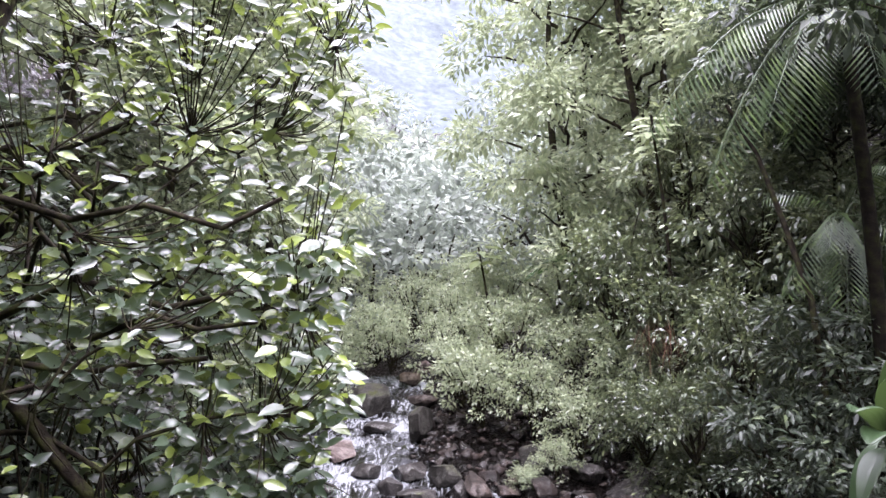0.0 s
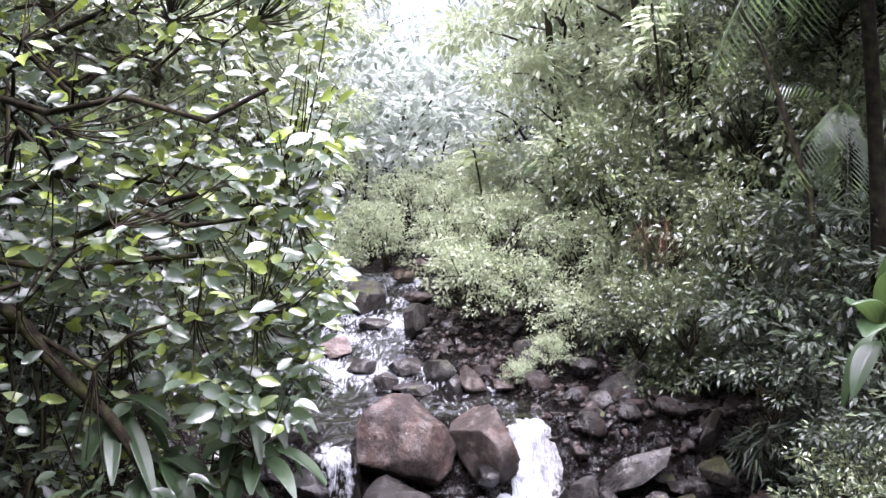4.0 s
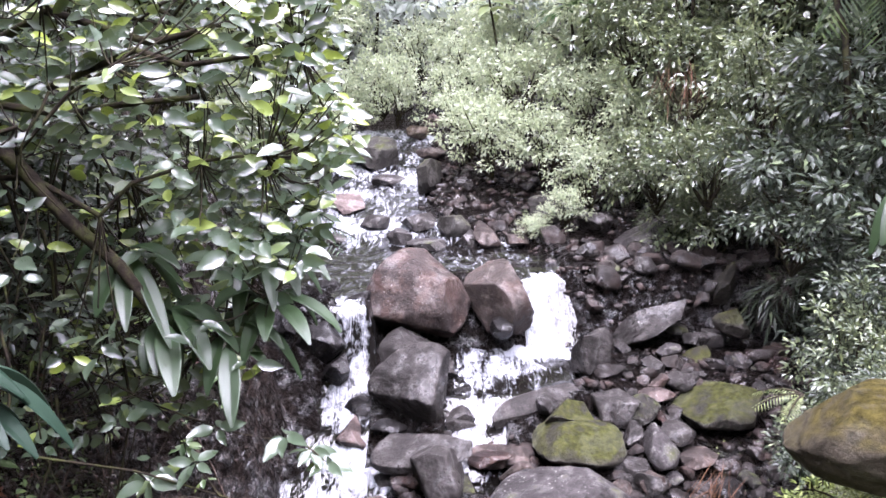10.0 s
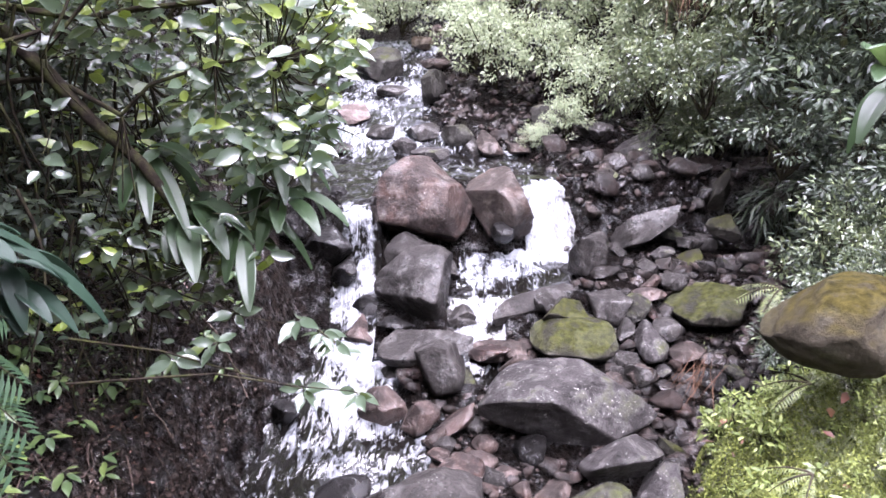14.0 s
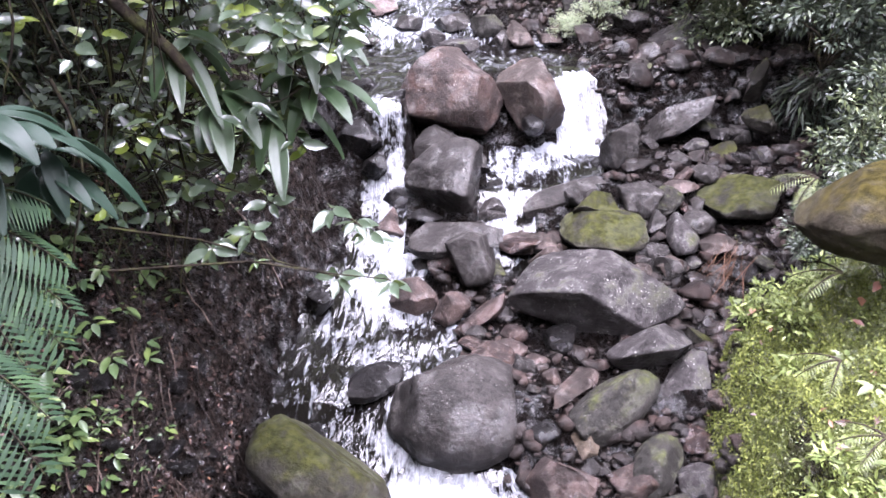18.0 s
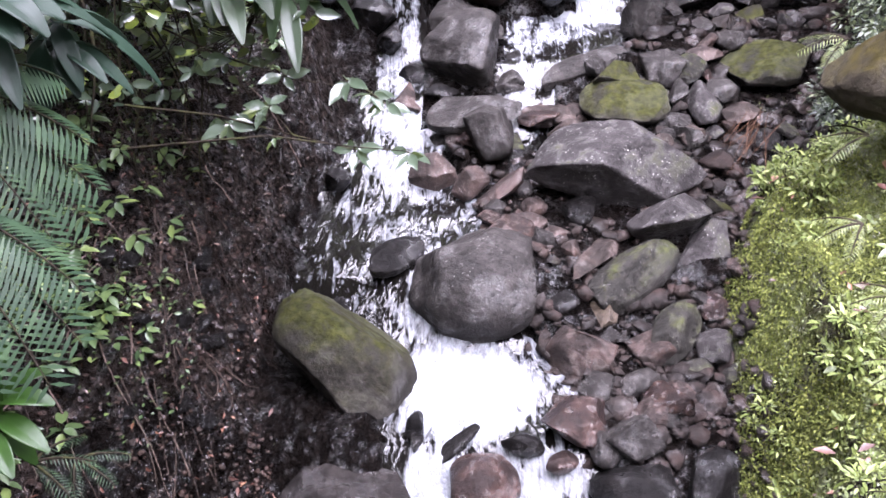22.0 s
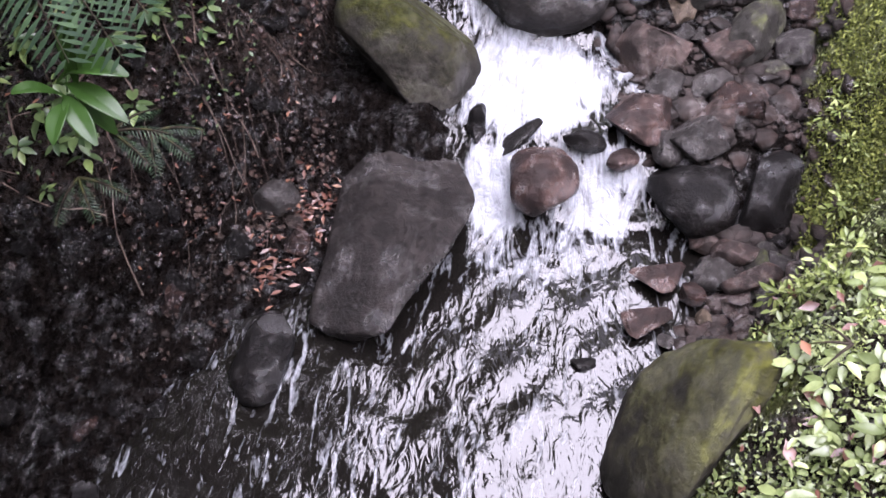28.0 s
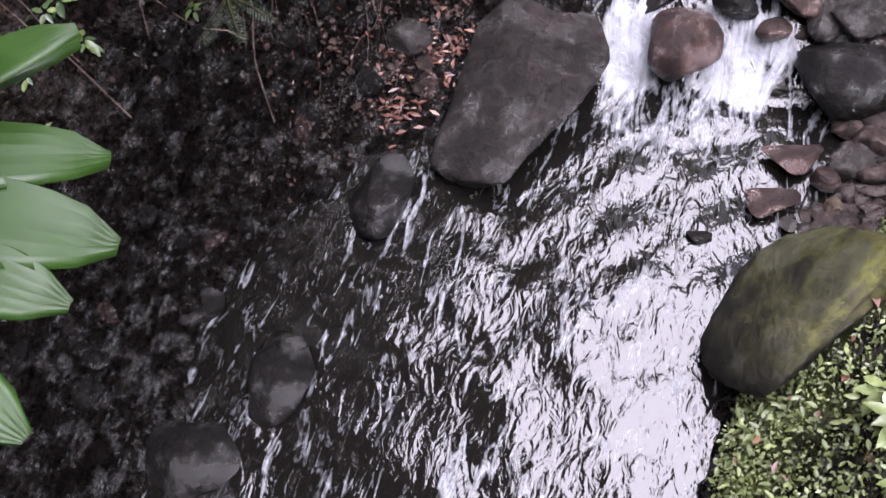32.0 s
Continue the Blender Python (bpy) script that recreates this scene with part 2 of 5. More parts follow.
def earth_mat():
    m, ns, ls, bsdf = mat("wet_earth")
    big = noise_out(ns, ls, 1.3, 5)
    fine = noise_out(ns, ls, 26.0, 7, 0.72)
    col = ramp(ns, ls, fine, [(0.36, (0.005, 0.0038, 0.003)), (0.52, (0.018, 0.0135, 0.011)), (0.72, (0.085, 0.064, 0.054))])
    at = ns.new("ShaderNodeAttribute")
    at.attribute_name = "moss"
    moss = ramp(ns, ls, maths(ns, ls, "ADD", at.outputs["Fac"], maths(ns, ls, "SUBTRACT", big, 0.45)), [(0.35, grey(0)), (0.6, grey(1))])
    geo = ns.new("ShaderNodeNewGeometry")
    sep = ns.new("ShaderNodeSeparateXYZ")
    ls.new(geo.outputs["Normal"], sep.inputs[0])
    tuftiness = noise_out(ns, ls, 70.0, 5, 0.7)
    green = mixrgb(ns, ls, ramp(ns, ls, tuftiness, [(0.36, grey(0)), (0.64, grey(1))]), (0.018, 0.023, 0.007), (0.15, 0.175, 0.048))
    grain = ns.new("ShaderNodeMapping")
    grain.inputs["Rotation"].default_value = (0.5, 0.0, 0.6)
    grain.inputs["Scale"].default_value = (14.0, 3.0, 7.0)
    tc = ns.new("ShaderNodeTexCoord")
    ls.new(tc.outputs["Object"], grain.inputs[0])
    layers = node(ns, "ShaderNodeTexNoise", Scale=1.0, Detail=5.0, Roughness=0.6, Distortion=0.6)
    ls.new(grain.outputs[0], layers.inputs["Vector"])
    # shade of the crevices between layers, put into the colour as dark streaks
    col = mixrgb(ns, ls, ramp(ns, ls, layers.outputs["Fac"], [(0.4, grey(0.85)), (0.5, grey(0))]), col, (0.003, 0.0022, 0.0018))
    # waterside wetness and the shade down there, both put into the colour
    wet_shade_at = ns.new("ShaderNodeAttribute")
    wet_shade_at.attribute_name = "wet_shade"
    col = mixrgb(ns, ls, wet_shade_at.outputs["Fac"], col, (0.0035, 0.0028, 0.0025))
    col = mixrgb(ns, ls, moss, col, green)
    glint = ramp(ns, ls, noise_out(ns, ls, 9.0, 6, 0.7), [(0.49, grey(0.02)), (0.6, grey(1.0))])
    ls.new(glint, bsdf.inputs["Specular IOR Level"])
    ls.new(col, bsdf.inputs["Base Color"])
    ls.new(ramp(ns, ls, fine, [(0.36, grey(0.2)), (0.6, grey(0.34))]), bsdf.inputs["Roughness"])
    bump = node(ns, "ShaderNodeBump", Strength=1.0, Distance=0.06)
    ls.new(fine, bump.inputs["Height"])
    b2 = node(ns, "ShaderNodeBump", Strength=1.0, Distance=0.25)
    ls.new(noise_out(ns, ls, 4.5, 7, 0.65), b2.inputs["Height"])
    ls.new(bump.outputs[0], b2.inputs["Normal"])
    b3 = node(ns, "ShaderNodeBump", Strength=1.0, Distance=0.12)
    ls.new(layers.outputs["Fac"], b3.inputs["Height"])
    ls.new(b2.outputs[0], b3.inputs["Normal"])
    ls.new(b3.outputs[0], bsdf.inputs["Normal"])
    return m


def water_mat():
    m, ns, ls, bsdf = mat("stream_water")
    at = ns.new("ShaderNodeAttribute")
    at.attribute_name = "foam"
    tc = ns.new("ShaderNodeTexCoord")
    flow = ns.new("ShaderNodeMapping")
    flow.inputs["Scale"].default_value = (1.0, 0.55, 1.0)
    ls.new(tc.outputs["Object"], flow.inputs[0])
    rip = node(ns, "ShaderNodeTexNoise", Scale=9.5, Detail=3.0, Roughness=0.45, Distortion=1.6)
    ls.new(flow.outputs[0], rip.inputs["Vector"])
    rip2 = node(ns, "ShaderNodeTexNoise", Scale=15.0, Detail=2.0, Roughness=0.5, Distortion=1.0)
    ls.new(flow.outputs[0], rip2.inputs["Vector"])
    froth2 = node(ns, "ShaderNodeTexNoise", Scale=4.2, Detail=3.0, Roughness=0.6, Distortion=0.5)
    ls.new(flow.outputs[0], froth2.inputs["Vector"])
    froth = node(ns, "ShaderNodeTexNoise", Scale=13.0, Detail=7.0, Roughness=0.7, Distortion=0.8)
    ls.new(flow.outputs[0], froth.inputs["Vector"])
    run = ns.new("ShaderNodeMapping")
    run.inputs["Scale"].default_value = (11.0, 2.4, 2.4)
    ls.new(tc.outputs["Object"], run.inputs[0])
    streak = node(ns, "ShaderNodeTexNoise", Scale=1.0, Detail=5.0, Roughness=0.62, Distortion=1.8)
    ls.new(run.outputs[0], streak.inputs["Vector"])
    wide = [(0.3, grey(0)), (0.7, grey(1))]
    broken = mixrgb(ns, ls, 0.4, ramp(ns, ls, froth.outputs["Fac"], wide), ramp(ns, ls, froth2.outputs["Fac"], wide))
    broken = mixrgb(ns, ls, 0.5, broken, ramp(ns, ls, streak.outputs["Fac"], wide))
    lift = node(ns, "ShaderNodeMath")
    lift.operation = "MULTIPLY_ADD"
    ls.new(broken, lift.inputs[0])
    lift.inputs[1].default_value = 1.55
    ls.new(at.outputs["Fac"], lift.inputs[2])
    white = ramp(ns, ls, maths(ns, ls, "MULTIPLY", lift.outputs[0], 0.55), [(0.5, grey(0)), (0.68, grey(0.4)), (0.95, grey(1))])
    ls.new(mixrgb(ns, ls, white, (0.004, 0.0035, 0.003), (0.36, 0.375, 0.4)), bsdf.inputs["Base Color"])
    ls.new(mixrgb(ns, ls, white, grey(0.09), grey(0.6)), bsdf.inputs["Roughness"])
    bsdf.inputs["IOR"].default_value = 1.33
    bsdf.inputs["Specular IOR Level"].default_value = 0.7
    b1 = node(ns, "ShaderNodeBump", Strength=0.24, Distance=0.05)
    ls.new(rip.outputs["Fac"], b1.inputs["Height"])
    b2 = node(ns, "ShaderNodeBump", Strength=0.32, Distance=0.015)
    ls.new(rip2.outputs["Fac"], b2.inputs["Height"])
    ls.new(b1.outputs[0], b2.inputs["Normal"])
    b3 = node(ns, "ShaderNodeBump", Strength=0.9, Distance=0.09)
    ls.new(froth.outputs["Fac"], b3.inputs["Height"])
    ls.new(b2.outputs[0], b3.inputs["Normal"])
    pick = ns.new("ShaderNodeMix")
    pick.data_type = "VECTOR"
    ls.new(white, pick.inputs[0])
    ls.new(b2.outputs[0], pick.inputs[4])
    ls.new(b3.outputs[0], pick.inputs[5])
    ls.new(pick.outputs[1], bsdf.inputs["Normal"])
    return m


def bark_mat(name="mossy_bark", tone=1.0):
    m, ns, ls, bsdf = mat(name)
    n = noise_out(ns, ls, 14.0, 6)
    stops = [(0.32, (0.006, 0.0045, 0.0035)), (0.5, (0.022, 0.017, 0.012)), (0.66, (0.04, 0.043, 0.015))]
    ls.new(ramp(ns, ls, n, [(p, tuple(v * tone for v in c)) for p, c in stops]), bsdf.inputs["Base Color"])
    bsdf.inputs["Roughness"].default_value = 0.85
    bsdf.inputs["Specular IOR Level"].default_value = 0.1
    b = node(ns, "ShaderNodeBump", Strength=0.8, Distance=0.02)
    ls.new(n, b.inputs["Height"])
    ls.new(b.outputs[0], bsdf.inputs["Normal"])
    return m


def hill_mat():
    m, ns, ls, bsdf = mat("haze_glow_hill")
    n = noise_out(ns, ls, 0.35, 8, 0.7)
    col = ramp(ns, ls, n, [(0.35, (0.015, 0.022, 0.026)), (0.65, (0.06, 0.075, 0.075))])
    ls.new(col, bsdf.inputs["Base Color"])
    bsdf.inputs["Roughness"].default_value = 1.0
    # bluish emission adds the haze of distance to the hill
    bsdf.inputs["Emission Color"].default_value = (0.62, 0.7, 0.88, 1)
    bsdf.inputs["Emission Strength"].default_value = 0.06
    return m


EARTH, WATER, BARK, HILL = earth_mat(), water_mat(), bark_mat(), hill_mat()


# ---- mesh helpers ----
def tri_object(name, verts, tris, material, parent=None, label="", smooth=True):
    """A large triangle mesh from arrays, quickly."""
    me = bpy.data.meshes.new(name)
    verts, tris = np.asarray(verts, np.float32), np.asarray(tris, np.int32)
    me.vertices.add(len(verts))
    me.vertices.foreach_set("co", verts.ravel())
    me.loops.add(tris.size)
    me.loops.foreach_set("vertex_index", tris.ravel())
    me.polygons.add(len(tris))
    me.polygons.foreach_set("loop_start", np.arange(0, tris.size, 3, dtype=np.int32))
    me.update(calc_edges=True)
    if smooth:
        me.polygons.foreach_set("use_smooth", np.ones(len(tris), bool))
    me.materials.append(material)
    ob = new(name, me)
    if parent:
        ob.parent = parent
    if label:
        ob["label"] = label
    return ob


def fine_leaf():
    rings = ((.1, .27, .02), (.32, .47, .035), (.6, .45, .015), (.83, .25, -.04))
    v, t = [(0, 0, 0)], []
    for y, w, z in rings:
        v += [(0, y, z - .075), (-w, y, z), (w, y, z)]
    v.append((0, 1.04, -.16))
    t += [(0, 1, 2), (0, 3, 1)]
    for i in range(3):
        c, l, r = 1 + 3 * i, 2 + 3 * i, 3 + 3 * i
        t += [(c, c + 3, l + 3), (c, l + 3, l), (c, r, r + 3), (c, r + 3, c + 3)]
    t += [(10, 13, 11), (10, 12, 13)]
    return np.array(v, float), np.array(t)


FINE_LEAF = fine_leaf()
PLAIN_LEAF = (np.array([(0, 0, 0), (-.45, .5, .07), (.45, .5, .07), (0, 1, -.1), (0, .5, -.02)], float),
              np.array([(0, 4, 1), (0, 2, 4), (4, 3, 1), (4, 2, 3)]))
BLADE_LEAF = (np.array([(0, 0, 0), (-.5, .4, -.03), (.5, .4, -.03), (0, 1, -.25)], float), np.array([(0, 2, 1), (1, 2, 3)]))


def unit(v):
    return v / np.maximum(np.linalg.norm(v, axis=-1, keepdims=True), 1e-9)


def leaf_arrays(shape, pos, along, up, length, width):
    """Vertices and triangles of many leaves: each runs along a direction, its face towards up."""
    tv, tf = shape
    along = unit(along)
    side = unit(np.cross(along, up))
    face = np.cross(side, along)
    length, width = length[:, None, None], width[:, None, None]
    v = pos[:, None] + length * tv[None, :, 1:2] * along[:, None] + width * tv[None, :, 0:1] * side[:, None] + length * tv[None, :, 2:3] * face[:, None]
    t = tf[None] + (np.arange(len(pos)) * len(tv))[:, None, None]
    return v.reshape(-1, 3), t.reshape(-1, 3)


def tube_arrays(points, radii, sides=6):
    pts = np.asarray(points, float)
    tan = unit(np.gradient(pts, axis=0))
    ref = np.where(np.abs(tan[:, 2:3]) > 0.9, np.array([[1.0, 0, 0]]), np.array([[0, 0, 1.0]]))
    a = unit(np.cross(tan, ref))
    b = np.cross(tan, a)
    ang = np.linspace(0, 2 * math.pi, sides, endpoint=False)
    ring = np.cos(ang)[None, :, None] * a[:, None] + np.sin(ang)[None, :, None] * b[:, None]
    v = (pts[:, None] + np.asarray(radii)[:, None, None] * ring).reshape(-1, 3)
    t = []
    for i in range(len(pts) - 1):
        for k in range(sides):
            p, q = i * sides + k, i * sides + (k + 1) % sides
            t += [(p, q, q + sides), (p, q + sides, p + sides)]
    return v, np.array(t)


def join(parts):
    vs, ts, n = [], [], 0
    for v, t in parts:
        vs.append(v)
        ts.append(t + n)
        n += len(v)
    return np.concatenate(vs), np.concatenate(ts)


def waves(x, y, s, seed):
    """Smooth pseudo-noise between about -1 and 1."""
    r = np.random.RandomState(seed)
    out = 0
    for k in range(7):
        a = r.uniform(0, 2 * math.pi)
        f = s * r.uniform(0.6, 2.2)
        out = out + np.sin(f * (np.cos(a) * x + np.sin(a) * y) + r.uniform(0, 6.28) + 1.3 * np.sin(0.6 * f * (np.sin(a) * x - np.cos(a) * y)))
    return out / 3.5


# ---- the lie of the land: stream levels and bank feet along y ----
def level(x, y):
    left = np.interp(y, [-6, 3.05, 3.45, 4.2, 4.7, 5.6, 6.6, 7.25, 7.45, 7.6, 9.6, 14, 22, 40, 90, 300], [0, 0, .3, .36, .65, .78, 1.08, 1.28, 1.5, 1.93, 1.95, 2.6, 3.6, 6, 14, 60])
    right = np.interp(y, [-6, 3.05, 3.45, 4.2, 4.7, 5.6, 6.6, 7.0, 8.0, 8.15, 8.45, 9.6, 14, 22, 40, 90, 300], [0, 0, .3, .36, .65, .78, 1.08, 1.3, 1.36, 1.5, 1.93, 1.95, 2.6, 3.6, 6, 14, 60])
    w = np.clip((x + 0.78) / 0.1, 0, 1)
    return left * (1 - w) + right * w


def left_foot(y):
    return np.interp(y, [-8, 0, 1.0, 1.9, 2.6, 3.4, 4.6, 5.4, 6.0, 6.8, 7.5, 9, 11, 14, 20, 40, 300], [-3.6, -3.2, -3.0, -2.6, -2.1, -1.65, -1.62, -1.6, -1.38, -1.4, -1.65, -2.3, -2.1, -2.2, -3, -5, -12])


def right_foot(y):
    return np.interp(y, [-8, 0, 1.0, 1.5, 2.2, 2.7, 3.2, 4.5, 5.1, 5.6, 6.3, 7, 8.2, 9, 10, 11, 12, 14, 20, 40, 300], [.35, .35, .38, .5, .9, 1.25, 1.3, 1.45, 1.7, 2.1, 3.0, 3.2, 3.2, 2.9, 2.5, 2.0, 1.4, .9, 1.2, 4, 14])


def channel(y):
    lo = np.interp(y, [-8, 1.5, 2.2, 2.7, 3.2, 4.2, 4.6, 5.3, 5.8, 6.4, 7.1, 7.7, 8.2, 9.5, 14, 40], [-2.6, -2.3, -1.7, -1.2, -.75, -.7, -1.45, -1.55, -1.35, -1.22, -1.12, -1.12, -2.0, -2.1, -1.6, -3])
    hi = np.interp(y, [-8, 1.5, 2.2, 2.7, 3.2, 3.6, 4.2, 4.5, 5.3, 5.8, 6.4, 6.8, 7.0, 8.4, 9.5, 10.5, 14, 40], [.4, .4, .7, .85, .6, .4, .25, -.15, -.2, -.45, -.45, -.4, 1.15, 1.15, 1.0, -.3, -.3, 0])
    return lo, hi


def ground_z(x, y):
    x, y = np.asarray(x, float), np.asarray(y, float)
    lv = level(x, y)
    lo, hi = channel(y)
    sway = .05 * np.sin(5 * y) + .035 * np.sin(13 * y + 1) + .02 * np.sin(31 * y)
    lo, hi = lo + sway, hi + sway
    wet = np.clip(np.minimum(x - lo, hi - x) / 0.12, -1, 1)
    z = lv - 0.02 - 0.11 * wet + 0.05 * waves(x, y, 3.0, 5) * (wet < 0)
    brook = (y > 6.0) & (y < 7.1) & (x > -0.1) & (x < 0.42)
    z = np.where(brook, lv - 0.08, z)
    island = (y > 6.3) & (y < 8.6) & (x > -0.72) & (x < np.where(y < 7, -0.15, np.where(y < 8.0, 0.0, 0.72)))
    z = np.where(island, np.maximum(z, lv + 0.03), z)
    dl = left_foot(y) - x
    near = np.clip((12 - y) / 5, 0, 1)
    rise = np.where(dl < .3, 2.5 * dl, np.where(dl < 1.5, .75 + 1.56 * (dl - .3), 2.62 + 0.8 * (dl - 1.5))) * near + (1 - near) * 0.95 * dl
    bumpy = 0.16 * waves(x, y, 2.6, 8) + 0.07 * waves(x, y, 7.0, 9) + 0.035 * waves(x, y, 17.0, 10) - 0.11 * np.abs(waves(x, y, 6.0, 11)) - 0.05 * np.abs(waves(x, y, 13.0, 12)) - 0.03 * np.abs(waves(x, y, 27.0, 13))
    ledge = 1.3 * dl + .45 * y + .22 * waves(x, y, 2.2, 14)
    bumpy = bumpy + (.1 * np.abs(np.sin(6.5 * ledge)) ** .6 - .06) * np.clip((4.6 - y) / .8, 0, 1)
    z = np.where(dl > 0, lv + 0.1 + np.minimum(rise, 4.6 + 0.35 * dl) + bumpy * np.clip(dl * 2, 0, 1), z)
    dr = x - right_foot(y)
    close = np.clip((5.6 - y) / 0.8, 0, 1)
    wall = np.where(dr < 0.4, 2.9 * dr, 1.16 + 0.5 * (dr - 0.4))
    slope = np.where(dr < 2, 0.75 * dr, 1.5 + 1.0 * (dr - 2))
    wall = np.minimum(wall, np.interp(y, [0, 3.4, 4.3, 5.5], [1.16, 1.16, .75, .45]) + .5 * np.maximum(dr - .3, 0))
    rise = wall * close + slope * (1 - close)
    rise = np.where(dr > 6, rise + 0.5 * (dr - 6), rise)
    z = np.where(dr > 0, lv + 0.08 + np.minimum(rise, 3.6 + 0.35 * dr) + 0.8 * bumpy * np.clip(dr * 2, 0, 1), z)
    return z


def axis(stops):
    return np.concatenate([np.arange(a, b, s) for a, b, s in stops] + [[stops[-1][1]]])


gx = axis([(-260, -60, 12), (-60, -16, 2.5), (-16, -5, .5), (-5, -3.6, .1), (-3.6, 2.8, .05), (2.8, 4.5, .1), (4.5, 16, .5), (16, 60, 2.5), (60, 260, 12)])
gy = axis([(-200, -30, 12), (-30, -4, 1.2), (-4, -.5, .1), (-.5, 8, .05), (8, 12, .1), (12, 20, .25), (20, 60, 1.5), (60, 300, 10)])
X, Y = np.meshgrid(gx, gy)
Z = ground_z(X, Y)
idx = np.arange(X.size).reshape(X.shape)
quads = np.stack([idx[:-1, :-1], idx[:-1, 1:], idx[1:, 1:], idx[1:, :-1]], -1).reshape(-1, 4)
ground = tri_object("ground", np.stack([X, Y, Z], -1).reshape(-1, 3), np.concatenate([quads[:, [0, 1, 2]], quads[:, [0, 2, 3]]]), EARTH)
mossy = np.clip((X - right_foot(Y) + .04) / .14, 0, 1) * np.clip((6 - Y) / .8, 0, 1) * np.clip(.55 + (Y - 2.2) / 1.6, .55, 1) * np.clip(.62 + .3 * waves(X, Y, 4, 61) + .22 * waves(X, Y, 15, 63), 0, 1)
mossy = np.maximum(mossy, .42 * np.clip((left_foot(Y) - X - .7) / .5, 0, 1) * (Y < 9) * np.clip(.5 + .6 * waves(X, Y, 3, 62), 0, 1))
ground.data.attributes.new("moss", "FLOAT", "POINT").data.foreach_set("value", mossy.ravel().astype(np.float32))
# painted dark for wetness, and for shade under the bank and between stones
wet_shade = .75 * np.clip((1.1 + .25 * waves(X, Y, 5, 64) - Z) / .4, 0, 1) * (Y < 3.4)
wet_shade = np.maximum(wet_shade, .8 * np.clip((X - left_foot(Y) + .1) / .2, 0, 1) * np.clip((right_foot(Y) + .1 - X) / .2, 0, 1) * (Y < 12))
ground.data.attributes.new("wet_shade", "FLOAT", "POINT").data.foreach_set("value", wet_shade.ravel().astype(np.float32))
tagged(ground, "dark wet forest earth with roots and moss patches", "ground", kind="structure")

# the stream: one sheet that steps down over its falls
wx, wy = np.arange(-3.4, 1.75, .035), np.arange(-5, 15, .035)
X, Y = np.meshgrid(wx, wy)
Z = level(X, Y)
# centre, reach and strength of each patch of white water
WHITE_WATER = ((0.95, 8.45, 0.17, 0.16, 0.79), (0.9, 8.2, 0.24, 0.26, 0.86), (0.8, 7.95, 0.4, 0.24, 0.79), (0.45, 7.7, 0.5, 0.32, 0.45), (0.1, 7.35, 0.24, 0.3, 0.36),
               (0.2, 6.8, 0.16, 0.3, 0.32), (-1, 7.72, 0.12, 0.24, 0.58), (-0.86, 7.42, 0.12, 0.2, 0.61), (-0.98, 7, 0.14, 0.3, 0.43), (-0.85, 6.36, 0.25, 0.28, 0.9),
               (-0.66, 6.15, 0.2, 0.13, 0.58), (-0.88, 5.95, 0.22, 0.32, 0.4), (-0.6, 5.4, 0.55, 0.45, 0.16), (-0.62, 4.5, 0.17, 0.3, 0.45), (-0.28, 3.9, 0.48, 0.38, 1.01),
               (0.25, 4.05, 0.28, 0.28, 0.32), (-0.45, 3.2, 0.15, 0.3, 0.79), (0.18, 3.22, 0.28, 0.27, 0.76), (-0.1, 2.85, 0.45, 0.28, 0.25))
foam = np.where(Y > 9.7, .3 + .25 * waves(X, Y, 3, 71), 0)
wob = X + .05 * waves(X, Y, 7, 74), Y + .05 * waves(X, Y, 6, 75)
for bx, by, rx, ry, power in WHITE_WATER:
    away = ((wob[0] - bx) / rx) ** 2 + ((wob[1] - by) / ry) ** 2
    foam = np.maximum(foam, power * np.clip(1.35 - .9 * away, 0, 1))
foam *= np.clip(.95 + .25 * waves(X, Y, 5, 72) + .3 * waves(3 * X, Y, 7, 73), 0.2, 1.2)
Z = Z + 0.012 * waves(X, Y, 9, 31) + 0.035 * foam * waves(X, Y, 17, 32) + .012 * foam * waves(X, Y, 40, 33)
idx = np.arange(X.size).reshape(X.shape)
quads = np.stack([idx[:-1, :-1], idx[:-1, 1:], idx[1:, 1:], idx[1:, :-1]], -1).reshape(-1, 4)
water = tri_object("water", np.stack([X, Y, Z], -1).reshape(-1, 3), np.concatenate([quads[:, [0, 1, 2]], quads[:, [0, 2, 3]]]), WATER)
water.data.attributes.new("foam", "FLOAT", "POINT").data.foreach_set("value", foam.ravel().astype(np.float32))
tagged(water, "clear dark mountain stream with white foaming falls", "stream", kind="structure")

# distant hillside closing the valley, its mist put in as a glow
hx, hy = np.linspace(-420, 420, 90), np.linspace(130, 420, 50)
X, Y = np.meshgrid(hx, hy)
Z = -10 + 0.62 * (Y - 130) + 0.25 * np.abs(X - 8) + 9 * waves(X, Y, .035, 41) + 4 * waves(X, Y, .12, 42) + 1.6 * waves(X, Y, .5, 43)
idx = np.arange(X.size).reshape(X.shape)
quads = np.stack([idx[:-1, :-1], idx[:-1, 1:], idx[1:, 1:], idx[1:, :-1]], -1).reshape(-1, 4)
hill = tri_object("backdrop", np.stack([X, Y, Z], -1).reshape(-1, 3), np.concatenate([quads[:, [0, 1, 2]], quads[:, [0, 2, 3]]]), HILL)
tagged(hill, "forested mountainside far up the valley, made pale by a painted-in haze glow", "mountain", kind="structure")


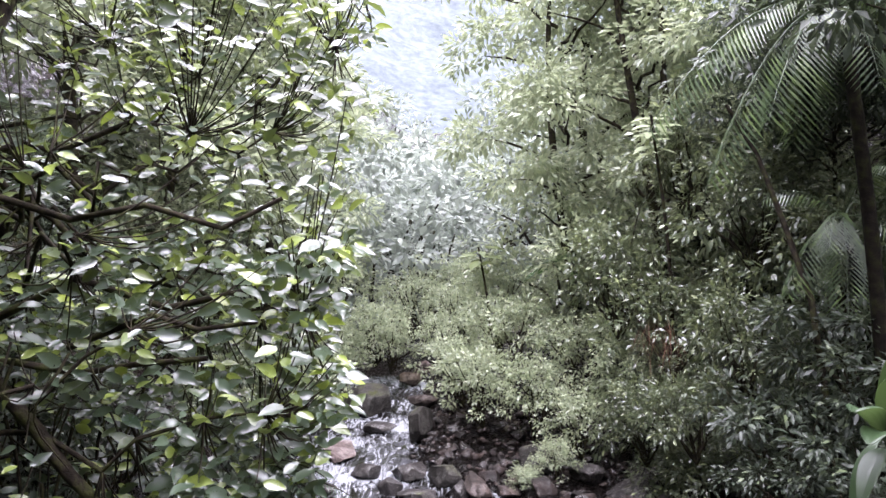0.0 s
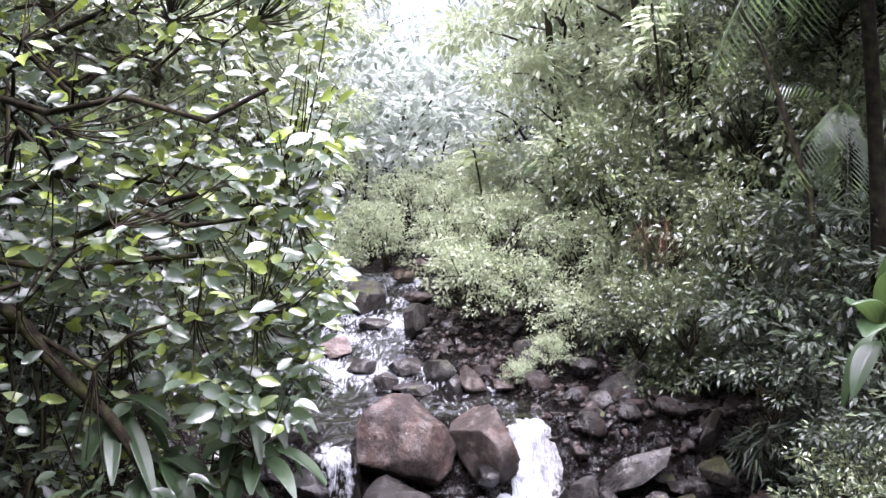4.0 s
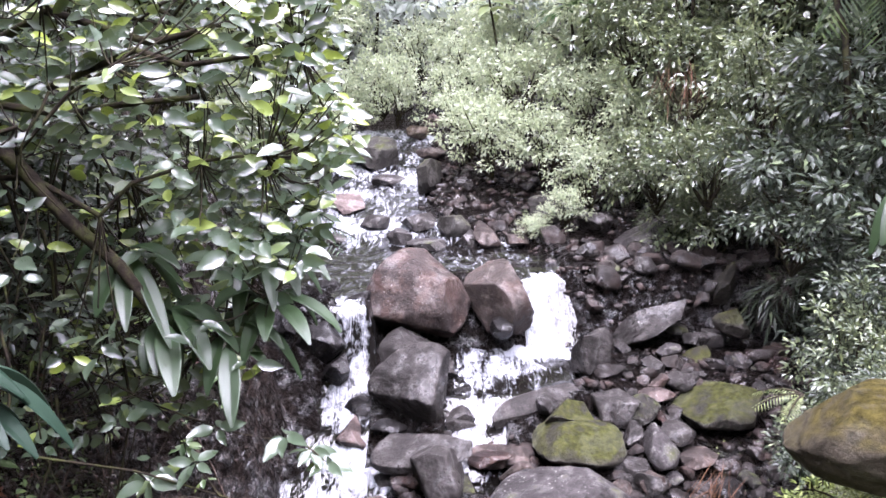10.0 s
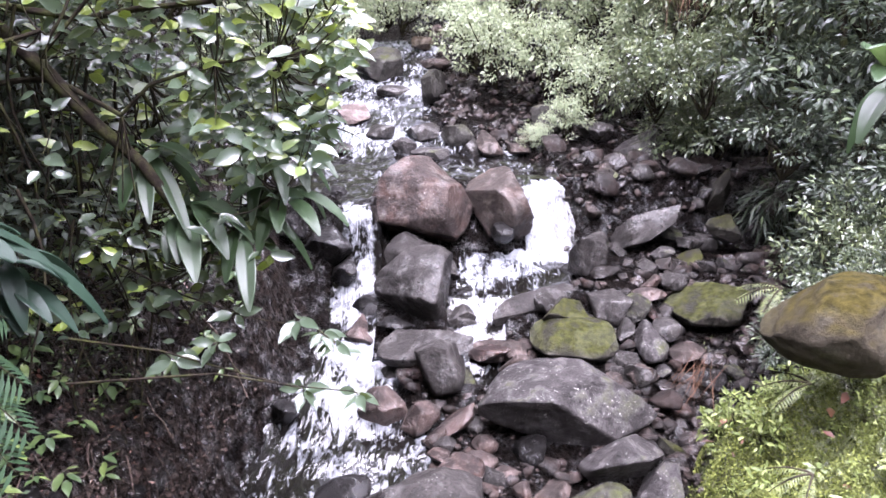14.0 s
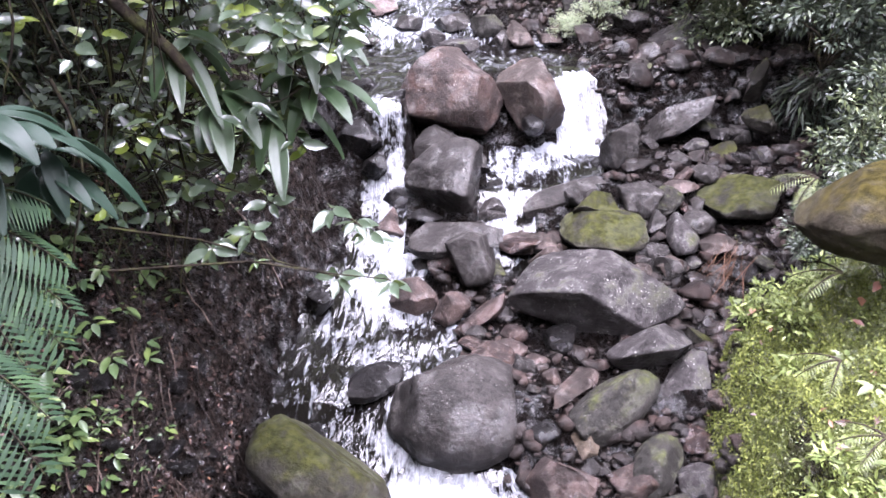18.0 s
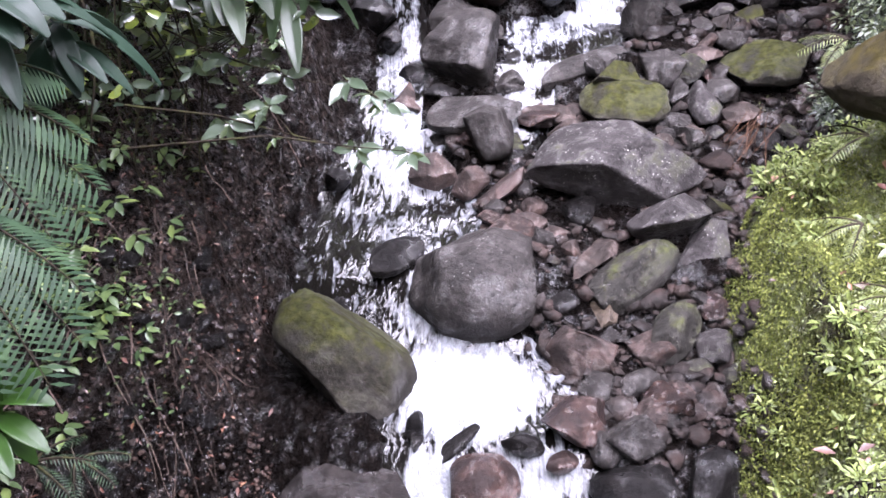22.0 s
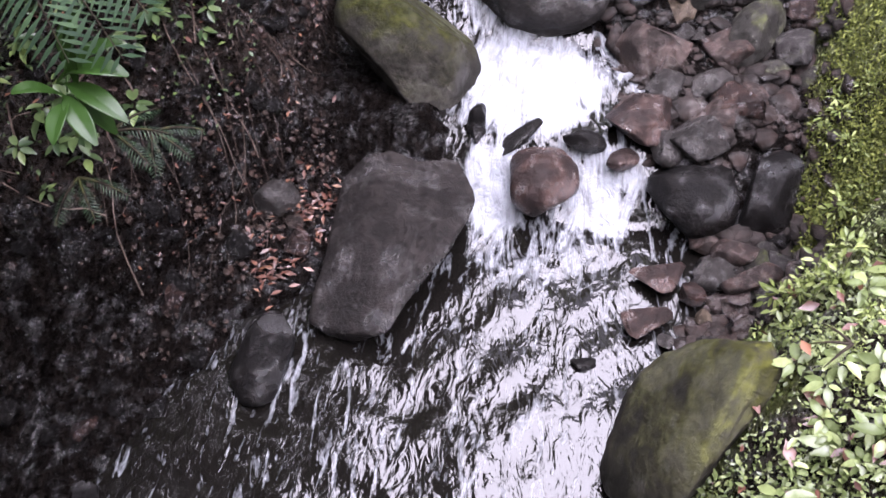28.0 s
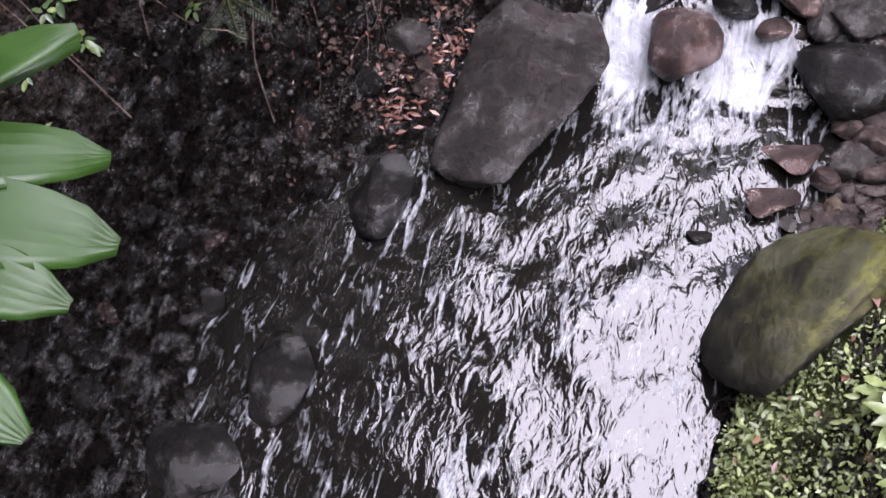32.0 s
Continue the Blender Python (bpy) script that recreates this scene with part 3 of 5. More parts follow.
# ---- boulders ----
@functools.lru_cache(None)
def ball(sub):
    """Points and triangles of a round ball."""
    bm = bmesh.new()
    bmesh.ops.create_icosphere(bm, subdivisions=sub, radius=1.0)
    v = np.array([p.co for p in bm.verts])
    f = np.array([[q.index for q in p.verts] for p in bm.faces])
    bm.free()
    return v, f


def turned_axes(r):
    """A random rotation."""
    q, s = np.linalg.qr(r.normal(size=(3, 3)))
    return q * np.sign(np.diag(s))


def lumps(v, freq, seed):
    """Smooth numbers of about -1 to 1 over points in space."""
    r = np.random.RandomState(seed)
    out = 0
    for _ in range(6):
        d, e = unit(r.normal(size=3)), unit(r.normal(size=3))
        f = freq * r.uniform(.7, 1.8)
        out = out + np.sin(f * (v @ d) + r.uniform(0, 6.28) + 1.2 * np.sin(.7 * f * (v @ e) + r.uniform(0, 6.28)))
    return out / 3


# blockiness, number of cuts, how deep they go, how hard their edges are, unevenness
ROCK_SHAPES = {"q": (3.0, 12, (.5, .84), .99, .032), "a": (3.2, 13, (.46, .8), .99, .034), "r": (2.4, 8, (.66, .92), .85, .045), "s": (3.4, 11, (.48, .84), .99, .032), "p": (4.0, 10, (.34, .72), 1.0, .02)}


def rock_verts(shape, seed, sub):
    """A broken, water-worn stone: a blocky form cut by random faces, then roughened. It fills a box of unit size."""
    v, f = ball(sub)
    block, count, bite, hard, amp = ROCK_SHAPES[shape]
    r = np.random.RandomState(seed)
    w = v @ turned_axes(r)
    v = v / (np.abs(w) ** block).sum(1, keepdims=True) ** (1 / block)
    v = v / np.abs(v).max()
    for _ in range(count):
        n = unit(r.normal(size=3) * ([1, 1, .8] if shape != "s" else [1, 1, .6]))
        over = v @ n - r.uniform(*bite) * np.abs(v @ n).max()
        v = v - np.where(over > 0, over * hard, 0)[:, None] * n
    size = amp * (.9 * lumps(v, 2.6, seed + 1) + .42 * lumps(v, 7, seed + 2))
    if sub > 3:
        ridge = np.abs(lumps(v, 3.4, seed + 3))
        size = size + amp * (.3 * lumps(v, 15, seed + 4) + .2 * lumps(v, 31, seed + 5) - .75 * np.clip(.09 - ridge, 0, 1) / .09 * (1 if shape != "r" else .35))
    v = v * (1 + size)[:, None]
    lo, hi = v.min(0), v.max(0)
    return (v - (lo + hi) / 2) / (hi - lo), f


BOULDERS = []


def clear(x, y, gap=.4):
    """True where no boulder stands."""
    return all(((x - bx) / bw) ** 2 + ((y - by) / bd) ** 2 > gap ** 2 for bx, by, bz, bw, bd, bh in BOULDERS)


def boulder(x, y, z, w, d, h, turn, lean, yaw, shape, kind, seed):
    """A boulder of width w, depth d and height h about (x, y, z); turn picks the face that shows."""
    big = max(w, d, h)
    v, f = rock_verts(shape, seed, 5 if big > .6 else 4 if big > .2 else 3)
    v = v @ np.array(Matrix.Rotation(radians(turn), 3, "Z")).T * np.array([w, d, h])
    BOULDERS.append((x, y, z, w, d, h))
    material, label = ROCK[kind]
    size = "large " if w > .8 else ("small " if w < .25 and not label.startswith("small") else "")
    ob = tri_object("boulder" if w > .3 else "rock", v, f, material)
    ob.matrix_world = pose(x, y, z, 0, lean, yaw)
    return tagged(ob, size + label, "rock", group="rocks in the stream")


boulder(-0.34, 8.20, 1.85, 1.05, 0.85, 0.89, 0, 0, 0, 'q', 'r', 1224)
boulder(0.44, 8.18, 1.79, 0.70, 0.84, 0.74, 180, 0, 0, 'q', 'b', 1196)
boulder(-0.40, 7.68, 1.46, 0.54, 0.51, 0.38, 60, 0, 0, 'a', 'g', 1469)
boulder(-0.38, 6.87, 1.43, 0.71, 0.66, 0.70, 270, 0, 0, 'a', 'g', 1133)
boulder(-0.80, 6.99, 1.21, 0.25, 0.22, 0.24, 120, 0, 0, 'a', 'w', 1371)
boulder(-0.85, 6.72, 1.10, 0.28, 0.40, 0.19, 180, 0, 0, 'a', 'r', 1007)
boulder(-0.54, 6.65, 1.19, 0.26, 0.18, 0.16, 330, 0, 0, 'a', 'w', 1427)
boulder(-0.26, 6.27, 1.17, 0.73, 0.50, 0.29, 60, 0, 0, 's', 'g', 1350)
boulder(-0.13, 6.02, 1.12, 0.41, 0.55, 0.47, 90, 0, 0, 'a', 'g', 1091)
boulder(-0.59, 5.74, 0.88, 0.34, 0.28, 0.37, 30, 0, 0, 'a', 'r', 1063)
boulder(-0.28, 5.59, 0.90, 0.26, 0.20, 0.27, 120, 0, 0, 'a', 'r', 1070)
boulder(-0.04, 5.53, 0.85, 0.51, 0.33, 0.15, 210, -38, -4, 's', 'r', 1378)
boulder(-0.07, 5.32, 0.83, 0.15, 0.14, 0.13, 240, 0, 0, 'a', 'g', 1245)
boulder(0.17, 5.12, 0.82, 0.26, 0.19, 0.14, 30, 0, 0, 'r', 'r', 1448)
boulder(0.14, 5.46, 0.90, 0.14, 0.14, 0.13, 180, 0, 0, 'r', 'g', 1315)
boulder(0.85, 5.52, 1.05, 1.20, 0.88, 0.67, 330, 0, 0, 'a', 'l', 1070)
boulder(0.98, 6.40, 1.18, 0.72, 0.65, 0.32, 270, 0, 0, 'r', 'm', 1427)
boulder(0.96, 6.61, 1.27, 0.44, 0.42, 0.31, 150, 0, 0, 'a', 'm', 1021)
boulder(0.81, 6.93, 1.22, 1.04, 0.28, 0.36, 120, -7, 23, 's', 'g', 1112)
boulder(1.33, 6.73, 1.32, 0.40, 0.36, 0.25, 270, 0, 0, 'a', 'g', 1392)
boulder(1.61, 6.29, 1.16, 0.25, 0.49, 0.36, 0, 0, 0, 'a', 'l', 1385)
boulder(1.42, 6.43, 1.19, 0.18, 0.18, 0.28, 60, 0, 0, 'a', 'g', 1000)
boulder(1.91, 6.26, 1.09, 0.32, 0.26, 0.14, 120, 0, 0, 's', 'b', 1392)
boulder(2.20, 6.73, 1.31, 0.71, 0.59, 0.37, 300, 0, 0, 's', 'm', 1308)
boulder(2.19, 7.49, 1.41, 0.43, 0.24, 0.15, 300, -40, 8, 'a', 'm', 1049)
boulder(1.93, 8.00, 1.61, 0.82, 0.87, 0.29, 300, -36, -49, 'a', 'g', 1112)
boulder(1.24, 7.37, 1.55, 0.37, 0.36, 0.48, 120, 0, 0, 'a', 'g', 1147)
boulder(1.52, 8.66, 1.83, 0.80, 0.30, 0.38, 60, -24, -24, 'a', 'd', 1028)
boulder(2.60, 7.75, 1.68, 0.37, 0.31, 0.31, 150, 0, 0, 'a', 'm', 1182)
boulder(2.66, 8.21, 1.91, 0.20, 0.15, 0.54, 270, 24, -24, 'a', 'm', 1056)
boulder(1.46, 7.35, 1.31, 0.27, 0.18, 0.14, 180, -52, 9, 'a', 'g', 1273)
boulder(0.06, 6.80, 1.21, 0.25, 0.20, 0.19, -4, 0, 0, 'a', 'g', 32)
boulder(0.33, 6.39, 1.07, 0.46, 0.34, 0.15, 10, 0, 0, 's', 'b', 33)
boulder(0.48, 6.29, 1.09, 0.29, 0.24, 0.16, -18, 0, 0, 's', 'b', 34)
boulder(-0.25, 4.58, 0.62, 0.89, 0.80, 0.87, 180, 0, 0, 'r', 'g', 1329)
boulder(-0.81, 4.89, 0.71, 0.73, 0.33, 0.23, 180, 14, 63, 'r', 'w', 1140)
boulder(0.85, 4.63, 0.66, 0.81, 0.41, 0.51, 210, -22, 35, 'r', 'd', 1322)
boulder(1.34, 4.73, 0.69, 0.72, 0.45, 0.25, 90, -43, 55, 'a', 'l', 1000)
boulder(1.13, 4.96, 0.91, 0.51, 0.50, 0.42, 60, 0, 0, 'a', 'l', 1245)
boulder(1.54, 5.25, 0.83, 0.29, 0.12, 0.18, 120, 21, -48, 'a', 'm', 1147)
boulder(0.69, 4.86, 0.76, 0.87, 0.19, 0.13, 60, 12, 58, 'a', 'b', 1210)
boulder(0.45, 4.79, 0.81, 0.14, 0.14, 0.17, 150, 0, 0, 'a', 'r', 1182)
boulder(0.63, 4.42, 0.55, 0.34, 0.28, 0.31, 270, 0, 0, 'a', 't', 1287)
boulder(0.34, 4.48, 0.57, 0.38, 0.29, 0.23, 150, 0, 0, 'a', 'w', 1238)
boulder(0.51, 4.13, 0.45, 0.51, 0.39, 0.42, 240, 0, 0, 'a', 'r', 1021)
boulder(1.13, 4.26, 0.45, 0.66, 0.31, 0.45, 60, 0, 60, 'r', 'd', 1392)
boulder(0.81, 3.87, 0.41, 0.32, 0.29, 0.16, 180, -49, -51, 'r', 'g', 1455)
boulder(-1.03, 4.00, 0.48, 1.17, 0.77, 0.72, 60, 48, -18, 'r', 'm', 1140)
boulder(-1.33, 5.71, 0.86, 0.27, 0.22, 0.26, -7, 0, 0, 'a', 'w', 49)
boulder(-1.20, 7.45, 1.63, 0.48, 0.39, 0.38, 14, 0, 0, 'a', 'w', 50)
boulder(-1.07, 7.35, 1.40, 0.28, 0.50, 0.31, 13, 0, 0, 'a', 'w', 51)
boulder(1.46, 5.96, 1.06, 0.28, 0.23, 0.24, -5, 0, 0, 'a', 'g', 52)
boulder(1.74, 6.96, 1.44, 0.19, 0.15, 0.15, 12, 0, 0, 'a', 'r', 53)
boulder(-1.04, 2.74, 0.10, 1.18, 1.23, 0.74, 120, 2, 0, 'a', 'y', 1245)
boulder(-0.15, 3.17, 0.25, 0.42, 0.44, 0.40, 0, 0, 0, 'r', 'x', 1014)
boulder(-0.31, 3.46, 0.31, 0.31, 0.17, 0.07, 240, -26, 29, 's', 'w', 1196)
boulder(0.09, 3.41, 0.34, 0.25, 0.11, 0.17, 60, 12, -5, 'r', 'w', 1399)
boulder(0.31, 3.32, 0.29, 0.19, 0.16, 0.11, 330, 15, 20, 'a', 'x', 1168)
boulder(0.44, 3.55, 0.39, 0.53, 0.38, 0.27, 30, 0, 0, 'a', 'x', 1077)
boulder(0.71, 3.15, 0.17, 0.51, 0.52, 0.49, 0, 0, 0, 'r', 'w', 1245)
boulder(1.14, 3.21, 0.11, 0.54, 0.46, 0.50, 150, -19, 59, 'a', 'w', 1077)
boulder(0.52, 2.64, 0.08, 0.32, 0.23, 0.08, 0, 0, 0, 's', 'x', 1000)
boulder(0.72, 2.55, 0.07, 0.15, 0.15, 0.16, 60, 0, 0, 'a', 'x', 1147)
boulder(0.47, 2.34, 0.07, 0.29, 0.19, 0.06, 270, 6, 11, 's', 'x', 1420)
boulder(0.56, 2.26, 0.03, 0.15, 0.09, 0.02, 210, 27, 52, 'a', 'g', 1469)
boulder(0.12, 2.09, 0.02, 0.14, 0.08, 0.06, 330, 0, 0, 's', 'w', 1021)
boulder(-0.57, 3.48, 0.32, 0.09, 0.16, 0.10, 2, 0, 0, 'a', 'w', 67)
boulder(0.54, 1.52, 0.55, 1.29, 0.76, 0.29, 180, -65, 4, 'r', 'o', 1112)
boulder(0.77, 2.42, 0.03, 0.09, 0.12, 0.10, -6, 0, 0, 'a', 't', 70)
boulder(0.69, 3.72, 0.35, 0.11, 0.15, 0.10, -14, 0, 0, 'r', 'w', 71)
boulder(1.12, 3.70, 0.35, 0.14, 0.11, 0.15, 1, 0, 0, 'a', 'p', 72)
boulder(-1.63, 1.96, 0.03, 0.33, 0.57, 0.26, -2, 0, 0, 'a', 'w', 73)
boulder(-2.42, 1.05, 0.02, 0.29, 0.24, 0.14, 16, 0, 0, 'a', 'w', 74)
boulder(-1.63, 1.85, 0.04, 0.19, 0.23, 0.21, -17, 0, 0, 'a', 'w', 75)
boulder(-1.82, 0.82, 0.01, 0.34, 0.57, 0.17, 17, 0, 0, 's', 'w', 76)
boulder(-2.20, 0.34, -0.01, 0.72, 0.52, 0.18, -17, 0, 0, 's', 'w', 77)
boulder(-1.75, 2.92, 0.04, 0.22, 0.17, 0.10, 0, 0, 0, 'r', 'g', 78)
boulder(-1.13, 12.88, 2.60, 0.70, 0.54, 0.53, 300, 0, 0, 'a', 'd', 1224)
boulder(-0.31, 11.71, 2.43, 0.34, 0.71, 0.55, 270, 0, 0, 'a', 'd', 1343)
boulder(-0.89, 11.94, 2.36, 0.41, 0.31, 0.16, 330, 0, 0, 's', 'g', 1441)
boulder(-0.30, 13.06, 2.57, 0.50, 0.38, 0.21, 2, 0, 0, 's', 'b', 82)
boulder(-0.27, 15.02, 2.87, 0.42, 0.34, 0.29, -1, 0, 0, 'a', 'p', 83)
boulder(-0.55, 14.39, 2.75, 0.39, 0.31, 0.26, 4, 0, 0, 'a', 't', 84)
boulder(-1.33, 11.16, 2.19, 0.47, 0.83, 0.23, 60, 0, 0, 's', 'p', 1231)
boulder(-0.43, 10.26, 2.13, 0.45, 0.34, 0.23, 330, 0, 0, 'a', 'g', 1021)
boulder(-0.61, 9.81, 2.03, 0.30, 0.23, 0.25, 120, -5, -14, 'a', 'l', 1378)
boulder(-0.32, 9.69, 1.99, 0.51, 0.30, 0.12, 330, 0, 0, 's', 'l', 1392)
boulder(0.02, 10.09, 2.11, 0.42, 0.34, 0.30, 90, 0, 0, 'a', 'd', 1364)
boulder(0.42, 9.80, 2.04, 0.35, 0.52, 0.29, 60, 17, 5, 'a', 'b', 1259)
boulder(0.17, 9.78, 2.01, 0.29, 0.31, 0.26, 0, -7, -9, 'a', 'g', 1021)
boulder(0.81, 9.84, 2.10, 0.18, 0.15, 0.16, -10, 0, 0, 'a', 'r', 92)
boulder(-1.34, 9.82, 2.03, 0.25, 0.20, 0.13, 2, 0, 0, 'a', 'g', 93)
boulder(-0.93, 10.34, 2.12, 0.37, 0.28, 0.18, -10, 0, 0, 's', 'g', 94)
boulder(2.12, 9.67, 1.99, 1.13, 0.73, 0.32, 240, -28, -21, 's', 'l', 1364)
boulder(1.11, 10.23, 2.26, 0.40, 0.33, 0.41, -4, 0, 0, 'a', 'd', 96)
boulder(1.68, 9.99, 2.15, 0.43, 0.35, 0.28, -6, 0, 0, 'a', 'g', 97)
boulder(2.22, 4.40, 2.25, 0.92, 0.73, 0.55, 210, 0, 0, 'r', 'n', 1455)
boulder(-1.23, 8.25, 1.88, 0.30, 0.24, 0.26, -9, 0, 0, 'a', 'w', 99)
boulder(-0.90, 7.91, 1.86, 0.28, 0.22, 0.26, 8, 0, 0, 'a', 'w', 100)
boulder(0.46, 7.84, 1.62, 0.23, 0.20, 0.22, -13, 0, 0, 'r', 'w', 101)
boulder(0.74, 9.66, 2.05, 0.27, 0.21, 0.14, 2, 0, 0, 'a', 'b', 102)
boulder(1.69, 6.88, 1.38, 0.35, 0.22, 0.11, 0, 0, 0, 's', 'r', 1126)
boulder(1.41, 7.50, 1.28, 0.30, 0.16, 0.11, 210, -9, 24, 's', 'g', 1378)
boulder(1.95, 7.50, 1.53, 0.22, 0.17, 0.12, 90, 0, 0, 'a', 'l', 1070)
boulder(2.27, 7.70, 1.56, 0.27, 0.20, 0.13, 210, 0, 0, 'a', 'g', 1301)
boulder(2.16, 7.98, 1.54, 0.22, 0.22, 0.19, 60, 0, 0, 'a', 'd', 1385)
boulder(2.23, 8.42, 1.81, 0.22, 0.19, 0.19, 90, 0, 0, 'a', 'm', 1399)
boulder(2.56, 8.90, 1.63, 0.15, 0.16, 0.22, 0, 18, -56, 'a', 'd', 1182)
boulder(0.27, 6.20, 1.14, 0.36, 0.20, 0.11, 210, 0, 0, 's', 'x', 1154)
boulder(0.47, 6.10, 1.09, 0.29, 0.12, 0.15, 0, -27, -11, 'a', 'b', 1406)
boulder(0.06, 6.75, 1.17, 0.22, 0.18, 0.19, 240, 0, 0, 'a', 'g', 1245)
boulder(0.10, 7.16, 1.24, 0.23, 0.23, 0.20, 150, 0, 0, 'r', 'w', 1266)
boulder(1.59, 8.30, 1.55, 0.17, 0.13, 0.17, 240, 1, -33, 'a', 'r', 1420)
boulder(0.21, 5.29, 0.86, 0.20, 0.16, 0.15, 150, 0, 0, 'r', 'r', 1287)
boulder(0.35, 5.03, 0.80, 0.17, 0.13, 0.08, 30, 0, 0, 's', 'r', 1350)
boulder(1.75, 6.40, 1.25, 0.28, 0.24, 0.19, 210, 0, 0, 'r', 'g', 1280)
boulder(1.45, 5.97, 1.05, 0.21, 0.18, 0.20, 270, 0, 0, 'a', 'b', 1301)
boulder(1.67, 6.08, 1.04, 0.14, 0.12, 0.09, 270, 0, 0, 'a', 'l', 1455)
boulder(1.37, 3.71, 0.32, 0.30, 0.20, 0.15, 210, 0, 0, 'r', 'w', 1350)
boulder(1.19, 3.97, 0.45, 0.20, 0.16, 0.14, 90, 0, 0, 'r', 'd', 1280)
boulder(1.45, 3.88, 0.45, 0.26, 0.21, 0.16, 180, -8, -17, 'r', 'd', 1000)
boulder(-0.59, 3.55, 0.32, 0.12, 0.17, 0.34, 120, 10, -13, 'r', 'w', 1224)

# ---- loose stones over the bed ----
STONES = [rock_verts("p" if i % 7 else "a", 300 + i, 3) for i in range(14)]
stone_mesh, PLACED, SCREE = {}, [], []
rng = np.random.RandomState(11)


def stone(x, y, size, kind):
    key = (rng.randint(14), kind)
    if y > 8.6 or len(PLACED) >= 290:
        v, f = STONES[key[0]]
        turn, tilt = rng.uniform(0, 6.28), rng.uniform(-.4, .4)
        m = np.array(Matrix.Rotation(turn, 3, 'Z') @ Matrix.Rotation(tilt, 3, 'X'))
        SCREE.append((v * np.array([1, .85, .62]) @ m.T * size + np.array([x, y, float(ground_z(x, y)) + size * .16]), f))
        return None
    PLACED.append((x, y))
    if key not in stone_mesh:
        v, f = STONES[key[0]]
        ob = tri_object("stone", v * np.array([1, .85, .62]), f, ROCK[kind][0], smooth=False)
        stone_mesh[key] = ob.data
    else:
        ob = new("stone", stone_mesh[key])
    z = float(ground_z(x, y))
    ob.matrix_world = pose(x, y, z + size * .16, rng.uniform(-25, 25), rng.uniform(-25, 25), rng.uniform(0, 360)) @ Matrix.Scale(size, 4)
    return tagged(ob, ROCK[kind][1].replace("boulder", "stone").replace("large ", ""), "stone", group="loose stones on the bed")


made = 0
while made < 190:
    y = rng.uniform(2.2, 13) if made % 4 else rng.uniform(2.2, 7)
    lo, hi = channel(y)
    x = rng.uniform(hi - .05, right_foot(y) + .1) if made % 9 else rng.uniform(left_foot(y), lo + .15)
    if (y < 6.8 and x < -.5 and made % 36) or not clear(x, y):
        continue
    stone(x, y, float(np.clip(rng.gamma(3, .055), .07, .34)), "gggbrrlwdx"[rng.randint(10)])
    made += 1

# ---- plants ----
def bush_leaves(rs, n, radii, leaf, ratio, shape, droop=.35, clump=44, hollow=.45):
    """Leaves in clumps through the outer part of an ellipsoid."""
    k = max(n // clump, 1)
    d = unit(rs.normal(size=(k, 3)))
    d[:, 2] = np.where(d[:, 2] < -.5, -d[:, 2], d[:, 2])
    c = d * rs.uniform(hollow, 1, (k, 1)) ** .6 * (1 + .25 * rs.normal(size=(k, 1)))
    c = c * np.asarray(radii)
    own = rs.randint(0, k, n)
    out = unit(rs.normal(size=(n, 3)))
    size = leaf * rs.uniform(.6, 1.35, n)
    pos = c[own] + out * (rs.uniform(.2, 1, (n, 1)) * leaf * (clump / 6) ** .5) * np.array([1, 1, .55])
    along = unit(out * .9 + d[own] * .5 + np.array([0, 0, -droop]))
    up = unit(np.array([0, 0, 1.0]) + .55 * rs.normal(size=(n, 3)) + .35 * d[own])
    return c, leaf_arrays(shape, pos, along, up, size, size * ratio)


def stems(rs, tips, base, radius, wobble=.12, sides=5):
    parts = []
    for tip in tips:
        s = np.linspace(0, 1, 7)[:, None]
        mid = base * (1 - s) + tip * s + np.array([0, 0, .25]) * np.linalg.norm(tip - base) * (s * (1 - s)) + wobble * rs.normal(size=(7, 3)) * (s * (1 - s)) * 2
        parts.append(tube_arrays(mid, radius * np.linspace(1, .25, 7), sides))
    return join(parts)


def make_bush(label, n, radii, leaf, ratio, material, seed, shape=PLAIN_LEAF, droop=.35, category="shrub", clump=44, name="shrub"):
    rs = np.random.RandomState(seed)
    top = tagged(new(name), label, category, group="shrubs on the gorge sides")
    c, (v, t) = bush_leaves(rs, n, radii, leaf, ratio, shape, droop, clump)
    tri_object("crown", v, t, material, top)
    base = np.array([0, 0, -1.0 * radii[2]])
    v, t = stems(rs, c[rs.choice(len(c), min(12, len(c)), False)], base, .03)
    tri_object("stem", v, t, BARK, top, "thin brown stems")
    return top


FOREST = make_bush("dense green forest shrub with small glossy leaves", 2400, (1, 1, .9), .11, .48, LEAF_FOREST, 1)
PALE_BUSH = make_bush("pale green feathery shrub leaning over the stream", 3000, (1, 1, .85), .085, .5, LEAF_PALE, 2, name="pale_shrub")
DARK_BUSH = make_bush("dark green undergrowth shrub with shade put into its leaf colour", 1300, (1, 1, .9), .14, .42, LEAF_DARK, 3, name="undergrowth_shrub")
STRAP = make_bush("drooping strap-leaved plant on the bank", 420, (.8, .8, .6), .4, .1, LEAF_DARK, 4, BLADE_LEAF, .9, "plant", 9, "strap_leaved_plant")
FAR_BUSH = make_bush("pale green tree crown up the valley with haze put into its colour", 2600, (1, 1, .9), .08, .6, FAR_LEAF, 6, name="valley_tree", category="tree")
PROTO = {"f": FOREST, "p": PALE_BUSH, "d": DARK_BUSH, "s": STRAP, "v": FAR_BUSH}
used = set()


